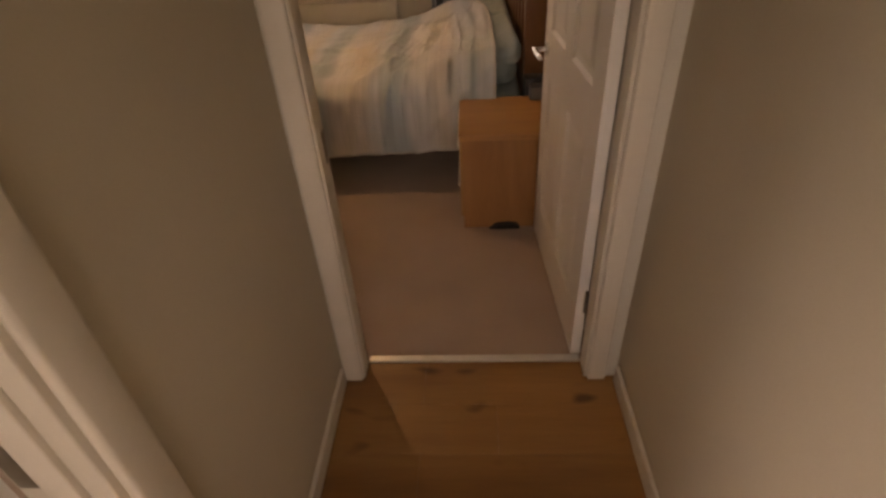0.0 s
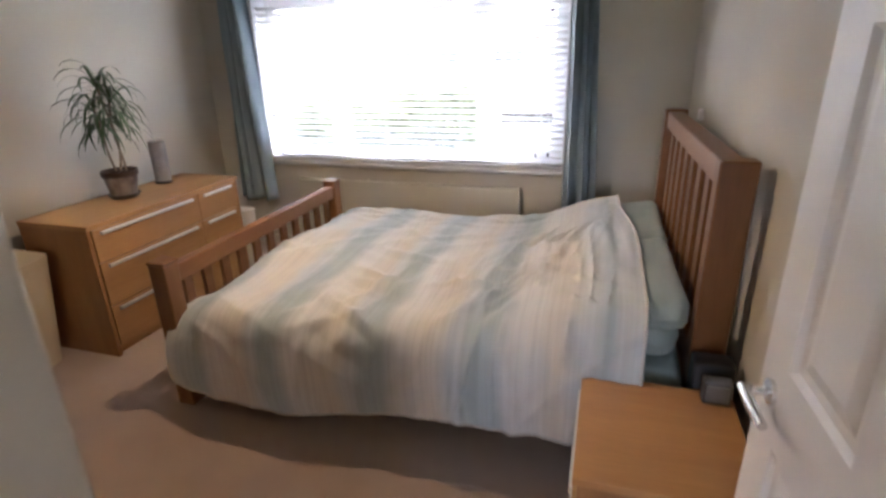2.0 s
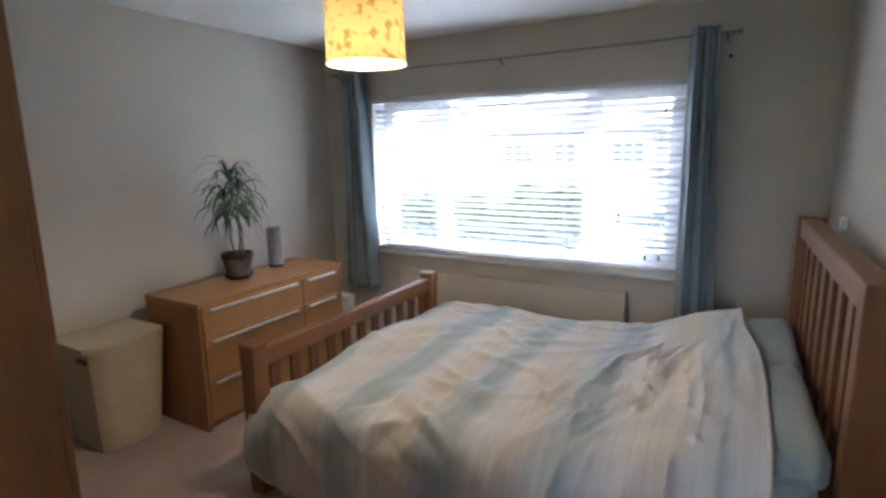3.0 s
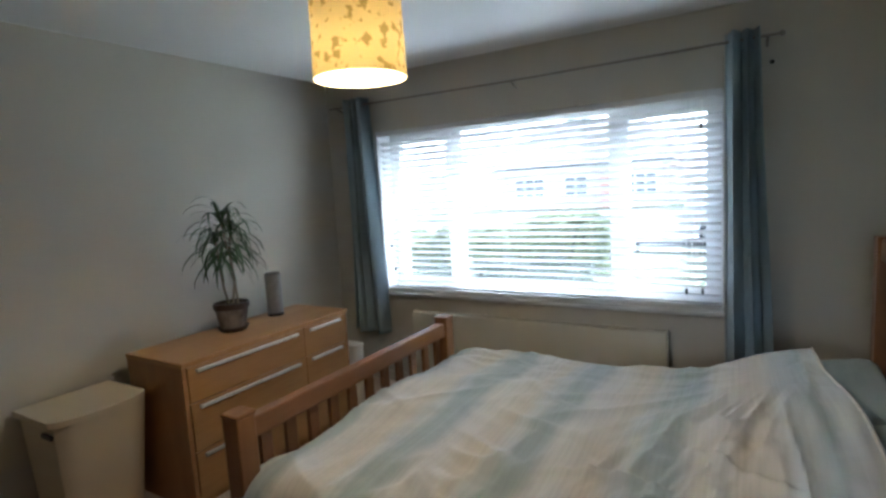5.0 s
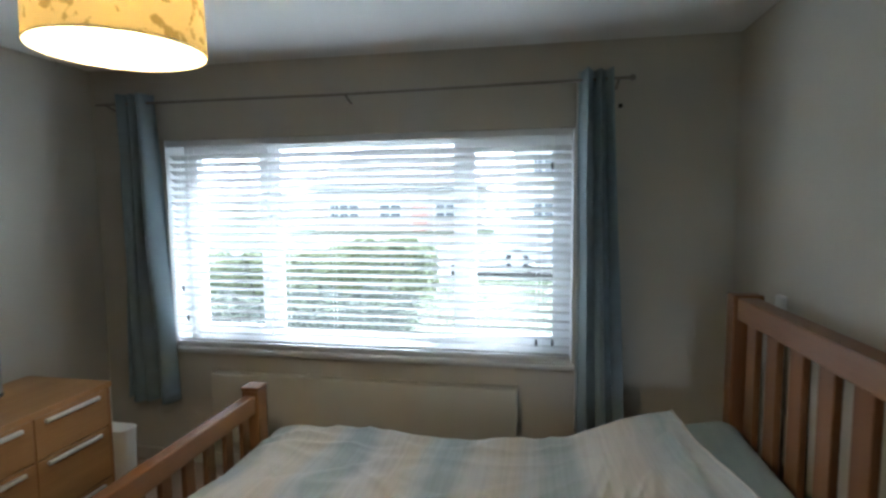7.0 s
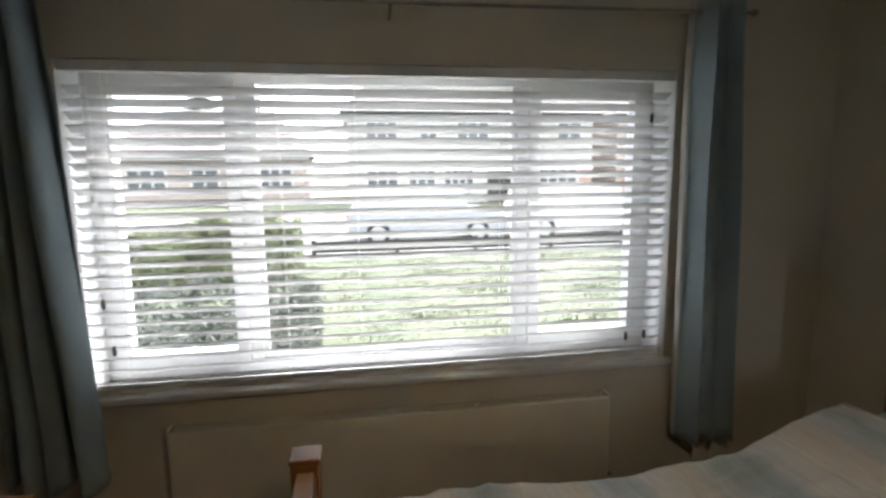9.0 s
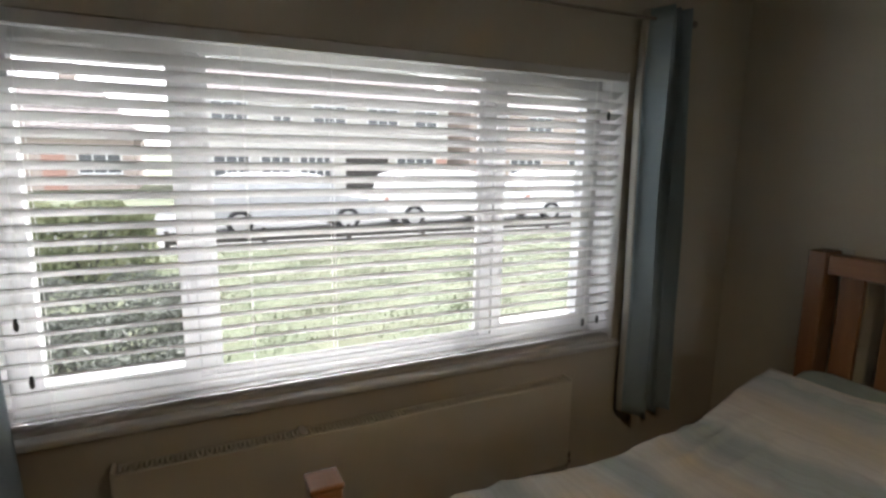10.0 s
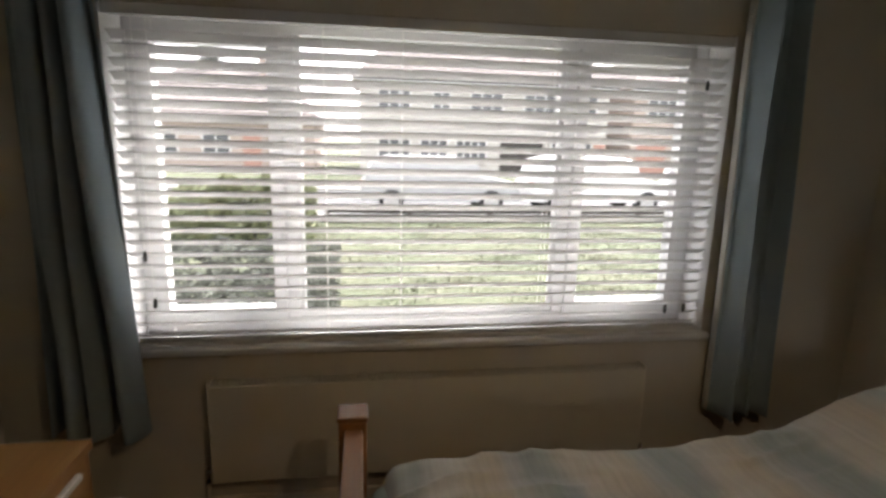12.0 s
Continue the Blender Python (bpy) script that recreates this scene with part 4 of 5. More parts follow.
for ch in box_dark.children:
    ch.location.z = NH - 0.2
stop = thing("door_stop", (0.27, 2.335, 0), "small black rubber door wedge on the carpet", "door stop")
bm = bmesh.new()
pts = [(0.20, 0.0), (0.36, 0.0), (0.345, 0.028), (0.30, 0.036), (0.235, 0.030)]
lo = [bm.verts.new((x, 2.337, z)) for x, z in pts]
hi = [bm.verts.new((x, 2.36, z)) for x, z in pts]
bm.faces.new(lo)
bm.faces.new(hi[::-1])
for k in range(5):
    bm.faces.new((lo[k], hi[k], hi[(k + 1) % 5], lo[(k + 1) % 5]))
bmesh.ops.recalc_face_normals(bm, faces=bm.faces)
bmesh.ops.bevel(bm, geom=list(bm.edges), offset=0.004, segments=2, affect="EDGES")
part("wedge", bm, BLACK, stop)

socket = thing("wall_plug", (0.54, 4.42, 1.15), "small white plug adaptor on the wall behind the headboard", "plug")
part("body", box(0.538, RIGHT + 0.001, 4.40, 4.455, 1.16, 1.215, 0.006, segs=3), WHITE_PLASTIC, socket, smooth=True)

# ---- chest of drawers ----
DX0, DX1, DY0, DY1, DH = -2.86, -2.39, 3.128, 4.309, 0.753
chest = thing("chest_of_drawers", ((DX0 + DX1) / 2, (DY0 + DY1) / 2, 0), "wide oak veneer chest of drawers with aluminium edge pulls", "chest of drawers")
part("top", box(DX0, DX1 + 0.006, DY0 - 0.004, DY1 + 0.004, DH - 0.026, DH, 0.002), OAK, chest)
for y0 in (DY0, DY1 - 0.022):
    part("side_panel", box(DX0, DX1 - 0.004, y0, y0 + 0.022, 0, DH - 0.026, 0.0015), OAK_Z_SHADED, chest)
part("divider", box(DX0 + 0.02, DX1 - 0.004, 3.905, 3.927, 0.05, DH - 0.026), OAK_Z_SHADED, chest)
part("back_panel", box(DX0 + 0.004, DX0 + 0.012, DY0 + 0.022, DY1 - 0.022, 0.02, DH - 0.026), OAK_Z_SHADED, chest)
part("plinth", box(DX1 - 0.05, DX1 - 0.034, DY0 + 0.022, DY1 - 0.022, 0, 0.048), OAK, chest)
part("base", box(DX0 + 0.012, DX1 - 0.006, DY0 + 0.022, DY1 - 0.022, 0.048, 0.064), OAK, chest)
for ya, yb in ((DY0 + 0.024, 3.914), (3.918, DY1 - 0.024)):
    for z0, z1 in ((0.066, 0.292), (0.298, 0.540), (0.546, 0.722)):
        d = part("drawer", box(DX1 - 0.018, DX1 + 0.001, ya + 0.002, yb - 0.002, z0, z1, 0.002), OAK, chest)
        part("handle", box(DX1 + 0.001, DX1 + 0.017, ya + 0.045, yb - 0.05, z1 - 0.032, z1 - 0.014, 0.004), ALU, d, "satin aluminium bar handle")

# laundry hamper, wider at its mouth
hamper = thing("laundry_hamper", (-2.82, 2.87, 0), "cream lidded laundry hamper beside the chest of drawers", "laundry hamper")


def bowed(x0, x1, y0, y1, z0, z1, flare, bow=0.03, bm=None):
    """A box with a bowed front and flaring sides."""
    bm = bm or bmesh.new()
    loops = []
    n = 12
    for k, z in enumerate((z0, (z0 + z1) / 2, z1)):
        e = flare * k / 2
        ring = [(x0, y0 - e), (x0, y1 + e)]
        ring += [(x1 + e * 1.4 + bow * math.sin(math.pi * i / n) - 0.03 * (abs(i / n - 0.5) * 2) ** 8, y1 + e + (y0 - y1 - 2 * e) * i / n) for i in range(n + 1)]
        loops.append([bm.verts.new((a, b, z)) for a, b in ring])
    m = len(loops[0])
    for l0, l1 in zip(loops, loops[1:]):
        for k in range(m):
            bm.faces.new((l0[k], l0[(k + 1) % m], l1[(k + 1) % m], l1[k]))
    bm.faces.new(loops[0][::-1])
    bm.faces.new(loops[-1])
    bmesh.ops.recalc_face_normals(bm, faces=bm.faces)
    return bm


part("body", bowed(-2.985, -2.69, 2.725, 3.05, 0.0, 0.575, 0.04), HAMPER, hamper, smooth=True)
part("lid", bowed(-2.995, -2.63, 2.665, 3.09, 0.577, 0.605, 0.0, 0.035), HAMPER, hamper, "cream overhanging hamper lid", True)
part("hand_hole", box(-2.76, -2.67, 2.6735, 2.69, 0.515, 0.54, 0.006), BLACK, hamper, "dark hand hole in the side")

bin_1 = thing("waste_bin", (-2.45, 4.40, 0), "small white plastic bin beside the chest of drawers", "bin")
part("body", bowed(-2.55, -2.375, 4.345, 4.43, 0.0, 0.475, 0.008, 0.004), WHITE_PLASTIC, bin_1, smooth=True)
part("rim", bowed(-2.556, -2.362, 4.337, 4.441, 0.475, 0.487, 0.0, 0.004), WHITE_PLASTIC, bin_1, smooth=True)

# speaker and plant on the chest
speaker = thing("speaker", (-2.745, 4.03, DH), "grey cloth cylinder speaker on the chest of drawers", "speaker")
part("body", lathe([(0.001, 0.0), (0.048, 0.0), (0.05, 0.01), (0.051, 0.26), (0.049, 0.272)], (-2.745, 4.03, DH), 36), SPEAKER, speaker, smooth=True)
part("top_plate", lathe([(0.049, 0.272), (0.047, 0.278), (0.001, 0.276)], (-2.745, 4.03, DH), 36), material("speaker_top", (0.2, 0.2, 0.2), 0.5, 0.1, 20, 100, 0.1, 0.0005), speaker, "dark grey top ring", True)
part("base_ring", lathe([(0.052, 0.0), (0.0525, 0.012), (0.05, 0.016)], (-2.745, 4.03, DH), 36), BLACK, speaker, smooth=True)

PX, PY = -2.69, 3.66
plant = thing("potted_dracaena", (PX, PY, DH), "dracaena with drooping narrow leaves in a brown pot", "potted plant")
part("saucer", lathe([(0.001, 0.0), (0.07, 0.0), (0.090, 0.026), (0.085, 0.028), (0.068, 0.006), (0.001, 0.006)], (PX, PY, DH), 30), POT_RIM, plant, "brown glazed saucer", True)
part("pot", lathe([(0.001, 0.006), (0.066, 0.006), (0.074, 0.03), (0.093, 0.135), (0.090, 0.14), (0.07, 0.02)], (PX, PY, DH), 36), POT, plant, "brown glazed plant pot with silvery patches", True)
part("rim", lathe([(0.091, 0.133), (0.099, 0.135), (0.101, 0.150), (0.099, 0.168), (0.093, 0.168), (0.089, 0.136)], (PX, PY, DH), 36), POT_RIM, plant, "dark glazed pot rim", True)
part("soil", lathe([(0.091, 0.15), (0.06, 0.157), (0.001, 0.16)], (PX, PY, DH), 24), SOIL, plant)
stems = []
for k, (dx, dy, h) in enumerate(((0.0, 0.010, 0.49), (0.006, 0.018, 0.43), (-0.008, -0.008, 0.38))):
    pts = [(PX + dx * (1 + 2 * t) + 0.018 * math.sin(5 * t + 2 * k), PY + dy * (1 + 2.2 * t) - 0.02 * t + 0.014 * math.sin(4 * t + k), DH + 0.15 + h * t) for t in (i / 8 for i in range(9))]
    part("cane", tube(pts, [0.0075 - 0.003 * i / 8 for i in range(9)], 8), CANE, plant, smooth=True)
    stems.append(pts)


def leaf_mesh(length, rise, bend, width):
    """A narrow arching blade with a folded midrib: it leaves the cane at an angle and droops towards its tip."""
    bm = bmesh.new()
    n = 10
    rows = []
    x = z = 0.0
    for i in range(n + 1):
        t = i / n
        a = radians(rise - bend * t ** 1.25)
        w = width * (math.sin(math.pi * min(1, 0.14 + 0.86 * t)) ** 0.7) * (1 - 0.3 * t) + 0.0005
        rows.append([bm.verts.new((x, -w, z + 0.25 * w)), bm.verts.new((x, 0, z)), bm.verts.new((x, w, z + 0.25 * w))])
        x += math.cos(a) * length / n
        z += math.sin(a) * length / n
    for r0, r1 in zip(rows, rows[1:]):
        bm.faces.new((r0[0], r0[1], r1[1], r1[0]))
        bm.faces.new((r0[1], r0[2], r1[2], r1[1]))
    return mesh_of("leaf", bm, LEAF, smooth=True)


leaves = [leaf_mesh(random.uniform(0.26, 0.34), rise, bend, 0.0102) for rise, bend in ((74, 140), (58, 150), (42, 140), (26, 125), (8, 105), (-10, 75))]
for si, pts in enumerate(stems):
    count = (54, 34, 34)[si]
    for k in range(count):
        f = k / count
        q = pts[-1 - int((3.4, 2.6, 2.6)[si] * (1 - f))]
        me = leaves[max(0, min(5, int(6 * (1 - f ** 1.7) + random.uniform(-0.8, 0.6))))]
        m = pose(q[0] - PX, q[1] - PY, q[2] - DH + random.uniform(-0.03, 0.02), random.uniform(-14, 14), random.uniform(-10, 10), 137.5 * k + 40 * si + random.uniform(-20, 20))
        piece("leaf", me, plant, m @ Matrix.Scale(random.uniform(0.6, 1.0), 4))

# ---- pendant lamp ----
LX, LY, LZ = -1.160, 3.090, 1.878
lamp = thing("pendant_lamp", (LX, LY, TOP), "lit pendant lamp with a yellow floral fabric drum shade", "pendant lamp")
part("ceiling_rose", lathe([(0.05, 0.0), (0.048, -0.012), (0.03, -0.026), (0.006, -0.03)], (LX, LY, TOP), 28), WHITE_PLASTIC, lamp, "white ceiling rose", True)
part("flex", tube([(LX, LY, TOP - 0.028), (LX, LY, 2.12)], 0.0032, 8), CORD, lamp, smooth=True)
part("lamp_holder", lathe([(0.004, 0.13), (0.018, 0.12), (0.021, 0.06), (0.024, 0.02), (0.02, 0.0)], (LX, LY, 2.06), 20), WHITE_PLASTIC, lamp, smooth=True)
SH = 0.245
shade = part("shade", lathe([(0.151, 0.0), (0.1487, SH * 0.5), (0.146, SH)], (LX, LY, LZ), 56), SHADE, lamp, "yellow fabric shade with olive leaf print", True)
part("shade_lining", lathe([(0.1495, 0.001), (0.1472, SH * 0.5), (0.1445, SH - 0.001)], (LX, LY, LZ), 56), SHADE_IN, shade, "white shade lining", True)
for rr, zz in ((0.1505, 0.002), (0.1455, SH - 0.002)):
    part("shade_ring", tube([(LX + rr * math.cos(a), LY + rr * math.sin(a), LZ + zz) for a in (2 * math.pi * k / 48 for k in range(49))], 0.0022, 6), SHADE_IN, shade, smooth=True)
for k in range(3):
    a = 2 * math.pi * k / 3
    part("spider_arm", tube([(LX + 0.02 * math.cos(a), LY + 0.02 * math.sin(a), 2.06), (LX + 0.1455 * math.cos(a), LY + 0.1455 * math.sin(a), LZ + SH - 0.004)], 0.0017, 6), CHROME, shade)
part("bulb", lathe([(0.012, 0.0), (0.016, -0.02), (0.029, -0.05), (0.03, -0.065), (0.022, -0.085), (0.001, -0.094)], (LX, LY, 2.06), 20), BULB, lamp, "glowing warm light bulb", True)

# ---- wardrobe beside the doorway ----
WDX0, WDX1, WDY0, WDY1, WDH = -2.32, -1.385, 1.49, 2.03, 2.02
ward = thing("wardrobe", ((WDX0 + WDX1) / 2, (WDY0 + WDY1) / 2, 0), "tall brown wood veneer wardrobe against the wall", "wardrobe")
part("carcass", box(WDX0, WDX1, WDY0, WDY1 - 0.022, 0.06, WDH - 0.03, 0.003), WARDROBE, ward)
part("plinth", box(WDX0 + 0.02, WDX1 - 0.02, WDY0 + 0.01, WDY1 - 0.06, 0, 0.06), WARDROBE, ward)
part("cornice", box(WDX0 - 0.015, WDX1 + 0.015, WDY0, WDY1 + 0.012, WDH - 0.03, WDH, 0.006), WARDROBE, ward)
mid = (WDX0 + WDX1) / 2
for a, b, hx in ((WDX0 + 0.003, mid - 0.002, mid - 0.04), (mid + 0.002, WDX1 - 0.003, mid + 0.04)):
    d = part("door", box(a, b, WDY1 - 0.021, WDY1, 0.065, WDH - 0.034, 0.003), WARDROBE, ward)
    part("handle", tube([(hx, WDY1, 0.95), (hx, WDY1 + 0.03, 0.955), (hx, WDY1 + 0.03, 1.095), (hx, WDY1, 1.10)], 0.005, 8), ALU, d, smooth=True)

# ---- outside ----
GZ = -0.32
structure("ground", box(-400, 400, -400, 900, GZ - 0.4, GZ - 0.02), GRASS, "open ground beyond the houses", "ground")
structure("road", box(-160, 160, 16.0, 22.6, GZ - 0.018, GZ - 0.015), ASPHALT, "grey asphalt residential road", "road")
structure("pavement", box(-160, 160, 15.0, 15.85, GZ - 0.1, GZ + 0.05, 0.01), PAVING, "grey slab pavement beside the road", "pavement")
structure("pavement_opposite", box(-160, 160, 22.75, 24.6, GZ - 0.1, GZ + 0.05, 0.01), PAVING, "grey slab pavement across the road", "pavement")
structure("kerb", box(-160, 160, 15.85, 16.0, GZ - 0.1, GZ + 0.06, 0.012), KERB, "concrete kerb stones", "kerb")
structure("kerb_opposite", box(-160, 160, 22.6, 22.75, GZ - 0.1, GZ + 0.06, 0.012), KERB, "concrete kerb stones", "kerb")


def lawn(name, x0, x1, y0, y1, label):
    bm = bmesh.new()
    nx, ny = 60, 40
    g = [[bm.verts.new((x0 + (x1 - x0) * i / nx, y0 + (y1 - y0) * j / ny, GZ + 0.03 * noise.noise(Vector((i * 0.35, j * 0.35, 1))) + 0.02)) for i in range(nx + 1)] for j in range(ny + 1)]
    for r0, r1 in zip(g, g[1:]):
        for k in range(nx):
            bm.faces.new((r0[k], r0[k + 1], r1[k + 1], r1[k]))
    structure(name, bm, GRASS, label, "lawn", True)


lawn("front_lawn", -3.2, 14.0, 6.2, 14.8, "mown pale green front lawn")
structure("path", box(-9, 14, 5.28, 6.2, GZ - 0.1, GZ + 0.015), PAVING, "paved path below the window", "path")


def blades(name, n, x0, x1, y0, y1):
    """Tufts of grass over the lawn."""
    verts, faces = [], []
    for k in range(n):
        x, y = random.uniform(x0, x1), random.uniform(y0, y1)
        h, a, w = random.uniform(0.03, 0.075), random.uniform(0, 6.28), random.uniform(0.006, 0.014)
        b = len(verts)
        dx, dy = math.cos(a) * w, math.sin(a) * w
        verts += [(x - dx, y - dy, GZ), (x + dx, y + dy, GZ), (x + random.uniform(-0.03, 0.03), y + random.uniform(-0.03, 0.03), GZ + h)]
        faces.append((b, b + 1, b + 2))
    me = bpy.data.meshes.new(name)
    me.from_pydata(verts, [], faces)
    me.materials.append(GRASS)
    tagged(new(name, me), "short grass blades of the lawn", "grass", kind="stuff")


blades("grass", 60000, -3.0, 13.0, 6.3, 14.75)


def leafy(name, boxes, n, size, mat, label, category):
    """A bush: a core of twigs and a coat of small leaves in uneven clumps."""
    root = thing(name, (boxes[0][0], boxes[0][2], GZ), label, category)
    tw = bmesh.new()
    verts, faces = [], []
    for x0, x1, y0, y1, z0, z1, share in boxes:
        for k in range(10):
            x, y = random.uniform(x0, x1), random.uniform(y0, y1)
            tube([(x, y, GZ - 0.02), (x + random.uniform(-0.2, 0.2), y + random.uniform(-0.2, 0.2), z0 + (z1 - z0) * 0.8)], [0.03, 0.008], 5, tw)
        for k in range(int(n * share)):
            u, v, w = random.uniform(-1, 1), random.uniform(-1, 1), random.random()
            face = random.random()
            if face < 0.45:
                v = math.copysign(1, v) * random.uniform(0.85, 1.0)
            elif face < 0.6:
                u = math.copysign(1, u) * random.uniform(0.85, 1.0)
            else:
                w = random.uniform(0.9, 1.0)
            x, y, z = x0 + (x1 - x0) * (u + 1) / 2, y0 + (y1 - y0) * (v + 1) / 2, z0 + (z1 - z0) * w
            lump = 0.22 * noise.noise(Vector((x * 1.6, y * 1.6, z * 1.6))) + 0.1 * noise.noise(Vector((x * 4, y * 4, z * 4)))
            z += lump * (0.4 + w)
            y += lump
            d = Vector((random.gauss(0, 1), random.gauss(0, 1), random.gauss(0, 1))).normalized() * size * random.uniform(0.6, 1.3)
            e = d.cross(Vector((random.gauss(0, 1), random.gauss(0, 1), random.gauss(0, 1)))).normalized() * size * 0.5
            b = len(verts)
            c = Vector((x, y, max(z, GZ + 0.02)))
            verts += [c - d, c + e, c + d, c - e]
            faces.append((b, b + 1, b + 2, b + 3))
    part("twigs", tw, DARKFENCE, root)
    me = bpy.data.meshes.new("foliage")
    me.from_pydata([Vector(v) - ROOT[root] for v in verts], [], faces)
    me.materials.append(mat)
    ob = new("foliage", me)
    ob.parent = root
    tagged(ob, kind="stuff")
    return root


leafy("hedge", [(-12.0, -4.2, 12.4, 13.5, GZ, 0.40, 0.75), (-4.3, -2.6, 12.4, 13.6, GZ, 0.70, 0.25)], 42000, 0.05, HEDGE, "clipped green privet hedge beside the lawn", "hedge")
leafy("shrub", [(-6.5, -1.95, 6.6, 8.9, GZ, 0.30, 1.0)], 56000, 0.024, SHRUB, "low dark evergreen shrubs outside the window", "shrub")

fence = thing("garden_fence", (-2.5, 14.9, GZ), "low dark timber fence at the lawn's edge", "fence")
post_me = mesh_of("fence_post", box(-0.045, 0.045, -0.045, 0.045, 0, 0.38, 0.008), DARKFENCE)
for k in range(10):
    piece("post", post_me, fence, pose(1.85 * k, 0, 0))
for z in (0.10, 0.24):
    part("board", box(-2.5, 14.15, 14.85, 14.875, GZ + z, GZ + z + 0.1, 0.004), DARKFENCE, fence)


def house(x0, x1, y0, depth, eaves, ridge, storeys, windows, doors, wall, hip, label, chimney=0.5):
    """A house: walls, an overhanging roof, windows with frames and panes, doors, gutter, chimney."""
    root = thing("house", ((x0 + x1) / 2, y0 + depth / 2, GZ), label, "house")
    part("wall", box(x0, x1, y0, y0 + depth, GZ, eaves), wall, root)
    bm = bmesh.new()
    o = 0.4
    ym = y0 + depth / 2
    hx = hip
    low = [bm.verts.new(p) for p in ((x0 - o, y0 - o, eaves), (x1 + o, y0 - o, eaves), (x1 + o, y0 + depth + o, eaves), (x0 - o, y0 + depth + o, eaves))]
    top = [bm.verts.new(p) for p in ((x0 - o + hx, ym, ridge), (x1 + o - hx, ym, ridge))]
    bm.faces.new((low[0], low[1], top[1], top[0]))
    bm.faces.new((low[2], low[3], top[0], top[1]))
    bm.faces.new((low[1], low[2], top[1]))
    bm.faces.new((low[3], low[0], top[0]))
    bm.faces.new(low[::-1])
    bmesh.ops.recalc_face_normals(bm, faces=bm.faces)
    roof = part("roof", bm, TILE, root)
    for k in range(1, 9):
        t = k / 9
        yy, zz = y0 - o + (ym - y0 + o) * t, eaves + (ridge - eaves) * t
        part("tile_course", box(x0 - o + hx * t, x1 + o - hx * t, yy - 0.03, yy + 0.05, zz - 0.03, zz + 0.05), TILE, roof)
    part("gutter", tube([(x0 - o, y0 - o - 0.05, eaves - 0.03), (x1 + o, y0 - o - 0.05, eaves - 0.03)], 0.07, 8), BLACK, root)
    part("fascia", box(x0 - o, x1 + o, y0 - o - 0.02, y0 - o + 0.02, eaves - 0.16, eaves + 0.02), UPVC, root)
    cx = x0 + (x1 - x0) * chimney
    part("chimney", box(cx - 0.4, cx + 0.4, ym - 0.4, ym + 0.4, ridge - 0.7, ridge + 0.9, 0.02), BRICK, roof)
    for wx, wz, w, h, panes in windows:
        win = part("window", wall_around("x", wx, wx + w, y0 - 0.05, y0 + 0.06, wz, wz + h, (wx + 0.07, wx + w - 0.07, wz + 0.07, wz + h - 0.07)), UPVC, root)
        part("sill", box(wx - 0.08, wx + w + 0.08, y0 - 0.14, y0 - 0.05, wz - 0.07, wz, 0.01), KERB, win)
        for k in range(panes):
            pw = (w - 0.14) / panes
            part("pane", box(wx + 0.07 + k * pw + 0.03, wx + 0.07 + (k + 1) * pw - 0.03, y0 - 0.02, y0 - 0.01, wz + 0.07, wz + h - 0.07), PANE_DARK, win)
            if k:
                part("mullion", box(wx + 0.07 + k * pw - 0.035, wx + 0.07 + k * pw + 0.035, y0 - 0.045, y0 - 0.005, wz + 0.07, wz + h - 0.07), UPVC, win)
    for dx, w, h, mat, nm in doors:
        d = part(nm, box(dx, dx + w, y0 - 0.04, y0 + 0.02, GZ, GZ + h, 0.01), mat, root)
        part("lintel", box(dx - 0.1, dx + w + 0.1, y0 - 0.06, y0 - 0.002, GZ + h + 0.002, GZ + h + 0.18), UPVC, d)
    return root


house(-1.9, 12.9, 34, 8.5, 4.9, 8.9, 2,
      [(-0.9, 3.2, 1.9, 1.2, 3), (2.2, 3.3, 1.1, 1.0, 2), (4.4, 3.2, 2.0, 1.2, 3), (7.6, 3.2, 2.0, 1.2, 3), (10.6, 3.3, 1.6, 1.1, 2),
       (-0.9, 0.3, 1.9, 1.35, 3), (1.5, 0.3, 1.7, 1.35, 3), (3.6, 0.3, 1.9, 1.35, 4), (9.4, 0.3, 2.6, 1.35, 4)],
      [(6.3, 2.6, 1.85, DARKFENCE, "garage_door"), (12.1, 0.75, 1.9, GARAGE, "door")], RENDERW, 3.4, "pale rendered semi detached house with brown tiled hip roof", 0.35)
house(14.5, 29, 34, 8.5, 4.9, 8.9, 2,
      [(15.4, 3.2, 2.0, 1.2, 3), (19.0, 3.2, 2.0, 1.2, 3), (24.5, 3.2, 2.0, 1.2, 3), (17.6, 0.4, 2.6, 1.35, 4), (22.5, 0.4, 2.4, 1.35, 4)],
      [(14.9, 1.9, 2.0, GARAGE, "garage_door")], BRICK, 3.4, "buff brick house with brown tiled hip roof", 0.4)
house(-15.5, -4.6, 36, 8, 2.5, 5.6, 1,
      [(-14.5, 0.5, 2.2, 1.3, 3), (-11.0, 0.5, 1.6, 1.3, 2), (-7.2, 0.5, 2.0, 1.3, 3)],
      [(-8.7, 1.0, 2.1, GARAGE, "door")], BRICK, 2.5, "brick bungalow with a low tiled roof", 0.7)


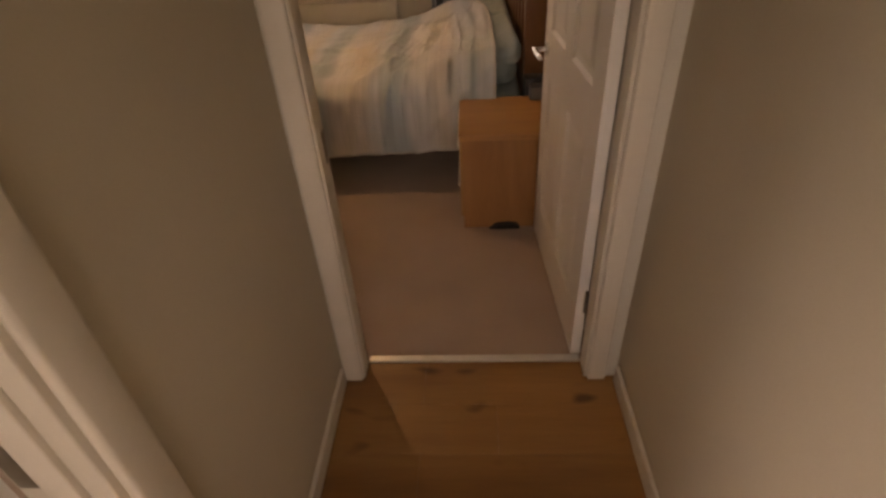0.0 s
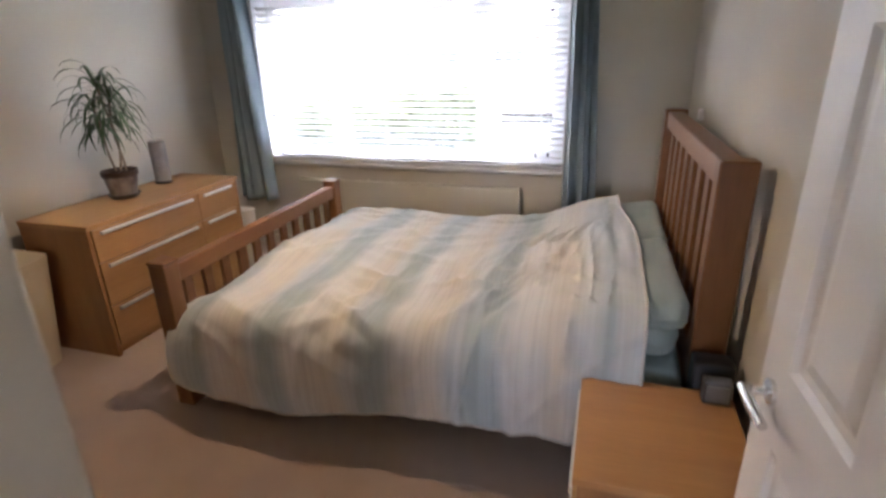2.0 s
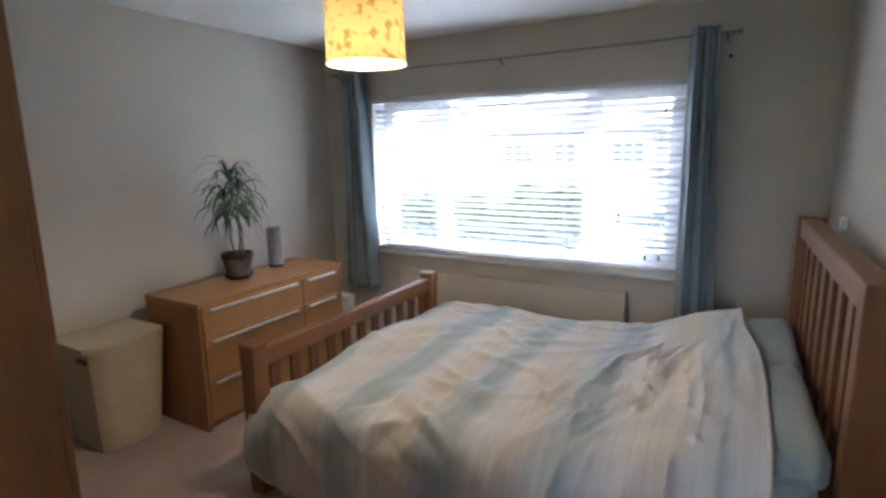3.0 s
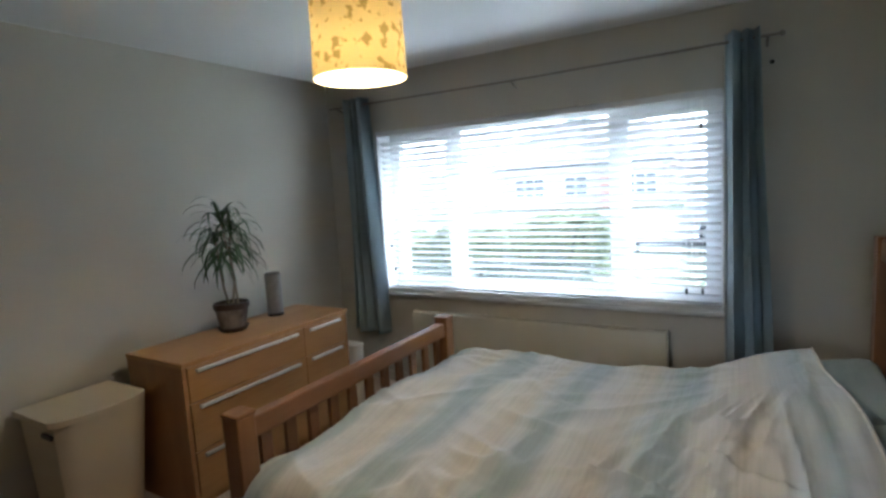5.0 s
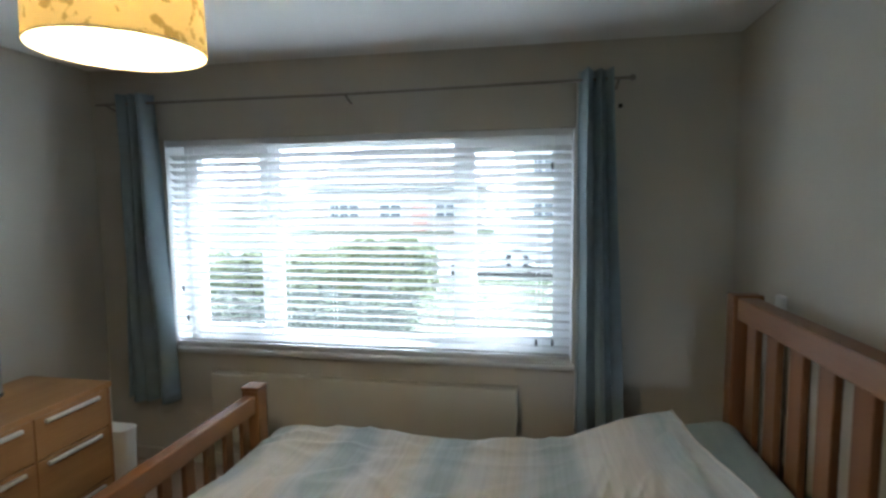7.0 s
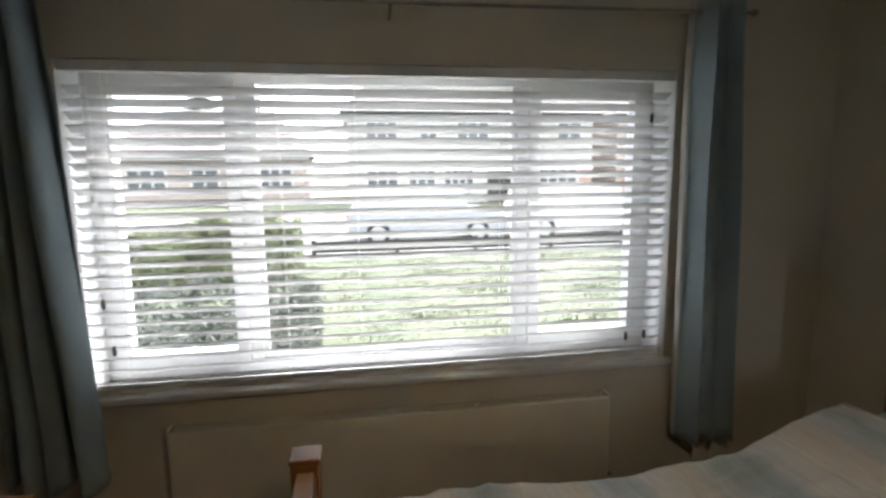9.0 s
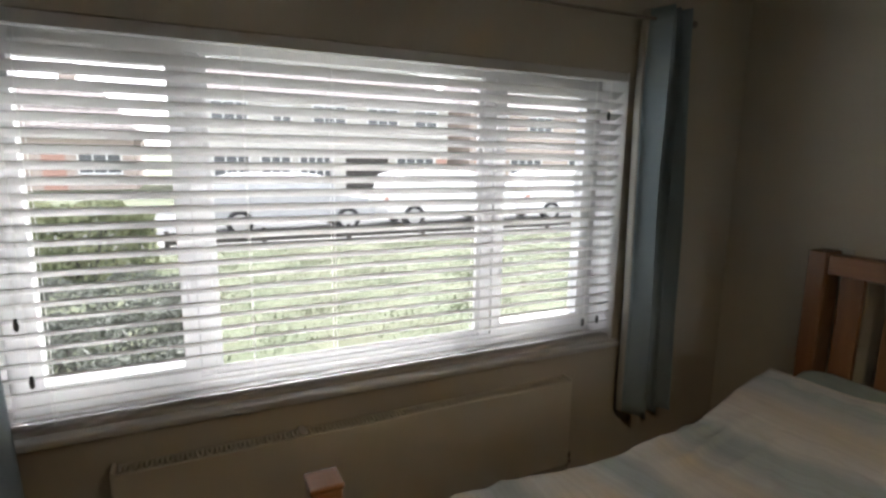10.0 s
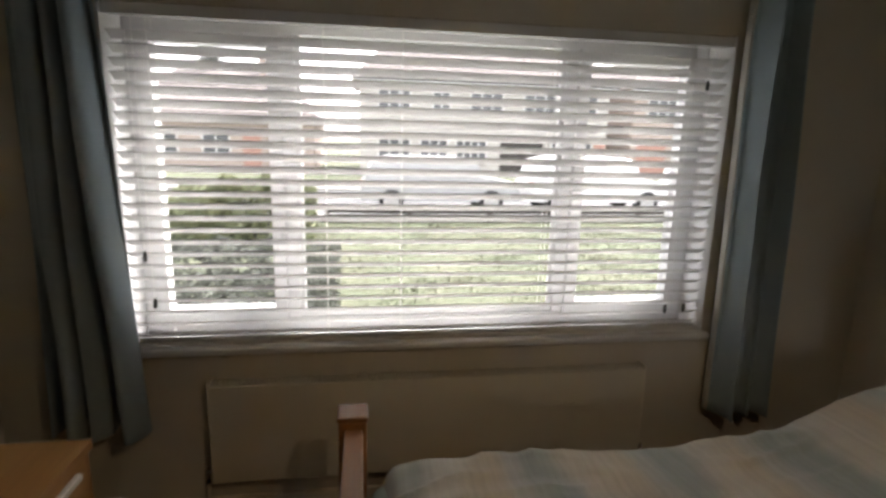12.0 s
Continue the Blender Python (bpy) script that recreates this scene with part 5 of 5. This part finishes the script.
def car(at, colour, length, height, bonnet, label, category, heading=0):
    """A parked car: side profile swept across with tumblehome, glass, wheels and lamps."""
    root = thing(category, (at[0], at[1], GZ), label, category)
    L, H, W = length, height, 1.78
    prof = [(-L / 2, 0.32), (-L / 2 + 0.02, 0.75), (-L / 2 + 0.12, 0.92 if bonnet else 1.0), (-L / 2 + 0.28, H - 0.12), (-L / 2 + 0.75, H), (L * 0.12, H), (L * 0.22, H - 0.08),
            (L / 2 - bonnet - 0.12, 0.98), (L / 2 - 0.22, 0.84), (L / 2 - 0.03, 0.70), (L / 2, 0.32)]
    bm = bmesh.new()
    rows = []
    for y, pull in ((-1, 0.0), (-0.86, 1.0), (0.86, 1.0), (1, 0.0)):
        rows.append([bm.verts.new((at[0] + x * (0.985 if not pull else 1), at[1] + y * W / 2 * (1 - 0.14 * max(0, z - 0.9)), GZ + (z if pull else 0.32 + (z - 0.32) * 0.975))) for x, z in prof])
    for r0, r1 in zip(rows, rows[1:]):
        for k in range(len(prof) - 1):
            bm.faces.new((r0[k], r0[k + 1], r1[k + 1], r1[k]))
        bm.faces.new((r0[-1], r0[0], r1[0], r1[-1]))
    bm.faces.new(rows[0][::-1])
    bm.faces.new(rows[-1])
    bmesh.ops.recalc_face_normals(bm, faces=bm.faces)
    part("body", bm, colour, root)
    yg = at[1] - W / 2 * 0.955
    for a, b in ((-0.34, -0.06), (-0.04, 0.17)):
        x0, x1 = at[0] + a * L, at[0] + b * L
        bm = bmesh.new()
        z0, z1 = GZ + 1.0, GZ + H - 0.12
        q = [bm.verts.new(p) for p in ((x0, yg - 0.012, z0), (x1 + (0.18 if b > 0.1 else 0), yg - 0.012, z0), (x1, yg + 0.04, z1), (x0 + 0.08, yg + 0.04, z1))]
        r = [bm.verts.new(v.co + Vector((0, 0.03, 0))) for v in q]
        bm.faces.new(q)
        bm.faces.new(r[::-1])
        for k in range(4):
            bm.faces.new((q[k], r[k], r[(k + 1) % 4], q[(k + 1) % 4]))
        bmesh.ops.recalc_face_normals(bm, faces=bm.faces)
        part("side_window", bm, PANE_DARK, root)
    for sx in (-0.31, 0.31):
        for sy in (-1, 1):
            x, y = at[0] + sx * L, at[1] + sy * (W / 2 - 0.09)
            wh = part("wheel", tube([(x, y - 0.1, GZ + 0.31), (x, y + 0.1, GZ + 0.31)], 0.31, 24), TYRE, root, smooth=True)
            part("rim", tube([(x, y - 0.112, GZ + 0.31), (x, y - 0.10, GZ + 0.31)], 0.2, 18), RIM, wh)
    part("headlight", box(at[0] + L / 2 - 0.18, at[0] + L / 2 - 0.005, at[1] - W / 2 * 0.93, at[1] - W / 2 * 0.6, GZ + 0.6, GZ + 0.72, 0.02), WHITE_PLASTIC, root)
    part("tail_light", box(at[0] - L / 2 - 0.005, at[0] - L / 2 + 0.1, at[1] - W / 2 * 0.93, at[1] - W / 2 * 0.7, GZ + 0.68, GZ + 0.85, 0.02), GARAGE, root)
    return root


car((0.3, 17.3), CARDARK, 4.2, 1.45, 0.95, "silver grey hatchback parked at the kerb", "car")
car((4.75, 17.4), CARWHITE, 4.1, 1.52, 0.85, "white hatchback parked at the kerb", "car")
car((9.4, 17.4), CARWHITE, 4.3, 1.5, 0.95, "white saloon car parked at the kerb", "car")


def tree(x, y, height, spread, label):
    """A tall garden tree: a tapered trunk, rising limbs and a ragged crown of small leaves with gaps."""
    root = thing("tree", (x, y, GZ), label, "tree")
    part("trunk", tube([(x, y, GZ - 0.1), (x + 0.1, y, GZ + height * 0.45), (x, y + 0.1, GZ + height * 0.92)], [0.24, 0.15, 0.03], 9), DARKFENCE, root, smooth=True)
    verts, faces = [], []
    for k in range(26):
        t = 0.28 + 0.7 * k / 25
        a = 2.4 * k
        r = spread * (1.05 - t) * random.uniform(0.75, 1.25) + 0.3
        z = GZ + height * t
        tip = Vector((x + r * math.cos(a), y + r * math.sin(a), z + 0.35 * r))
        part("limb", tube([(x, y, z - 0.15), tip], [0.05, 0.012], 5), DARKFENCE, root)
        for j in range(330):
            f = random.random() ** 0.6
            c = Vector((x, y, z)).lerp(tip, f) + Vector((random.gauss(0, 0.26), random.gauss(0, 0.26), random.gauss(0, 0.18)))
            d = Vector((random.gauss(0, 1), random.gauss(0, 1), random.gauss(0, 1))).normalized() * random.uniform(0.05, 0.11)
            e = d.cross(Vector((random.gauss(0, 1), random.gauss(0, 1), random.gauss(0, 1)))).normalized() * 0.045
            n = len(verts)
            verts += [c - d, c + e, c + d, c - e]
            faces.append((n, n + 1, n + 2, n + 3))
    me = bpy.data.meshes.new("crown")
    me.from_pydata([v - ROOT[root] for v in verts], [], faces)
    me.materials.append(SHRUB)
    ob = new("crown", me)
    ob.parent = root
    tagged(ob, kind="stuff")


tree(-11.6, 41, 8.2, 1.7, "tall dark garden tree behind the bungalow")

# ---- laminate boards of the hall floor, last ----
y = 1.461
row = 0
while y > -1.28:
    w = min(0.19, y + 1.298)
    cut = HALL_L + (0.55 if row % 2 else 0.30)
    for xa, xb in ((HALL_L + 0.001, cut - 0.0003), (cut + 0.0003, HALL_R - 0.001)):
        me = mesh_of("floor_board", box(xa, xb, y - w + 0.0003, y - 0.0003, -0.0115, 0.0, 0.0005, segs=1), LAMINATE)
        ob = new("floor_board", me)
        ob.parent = hall_floor
    y -= w
    row += 1
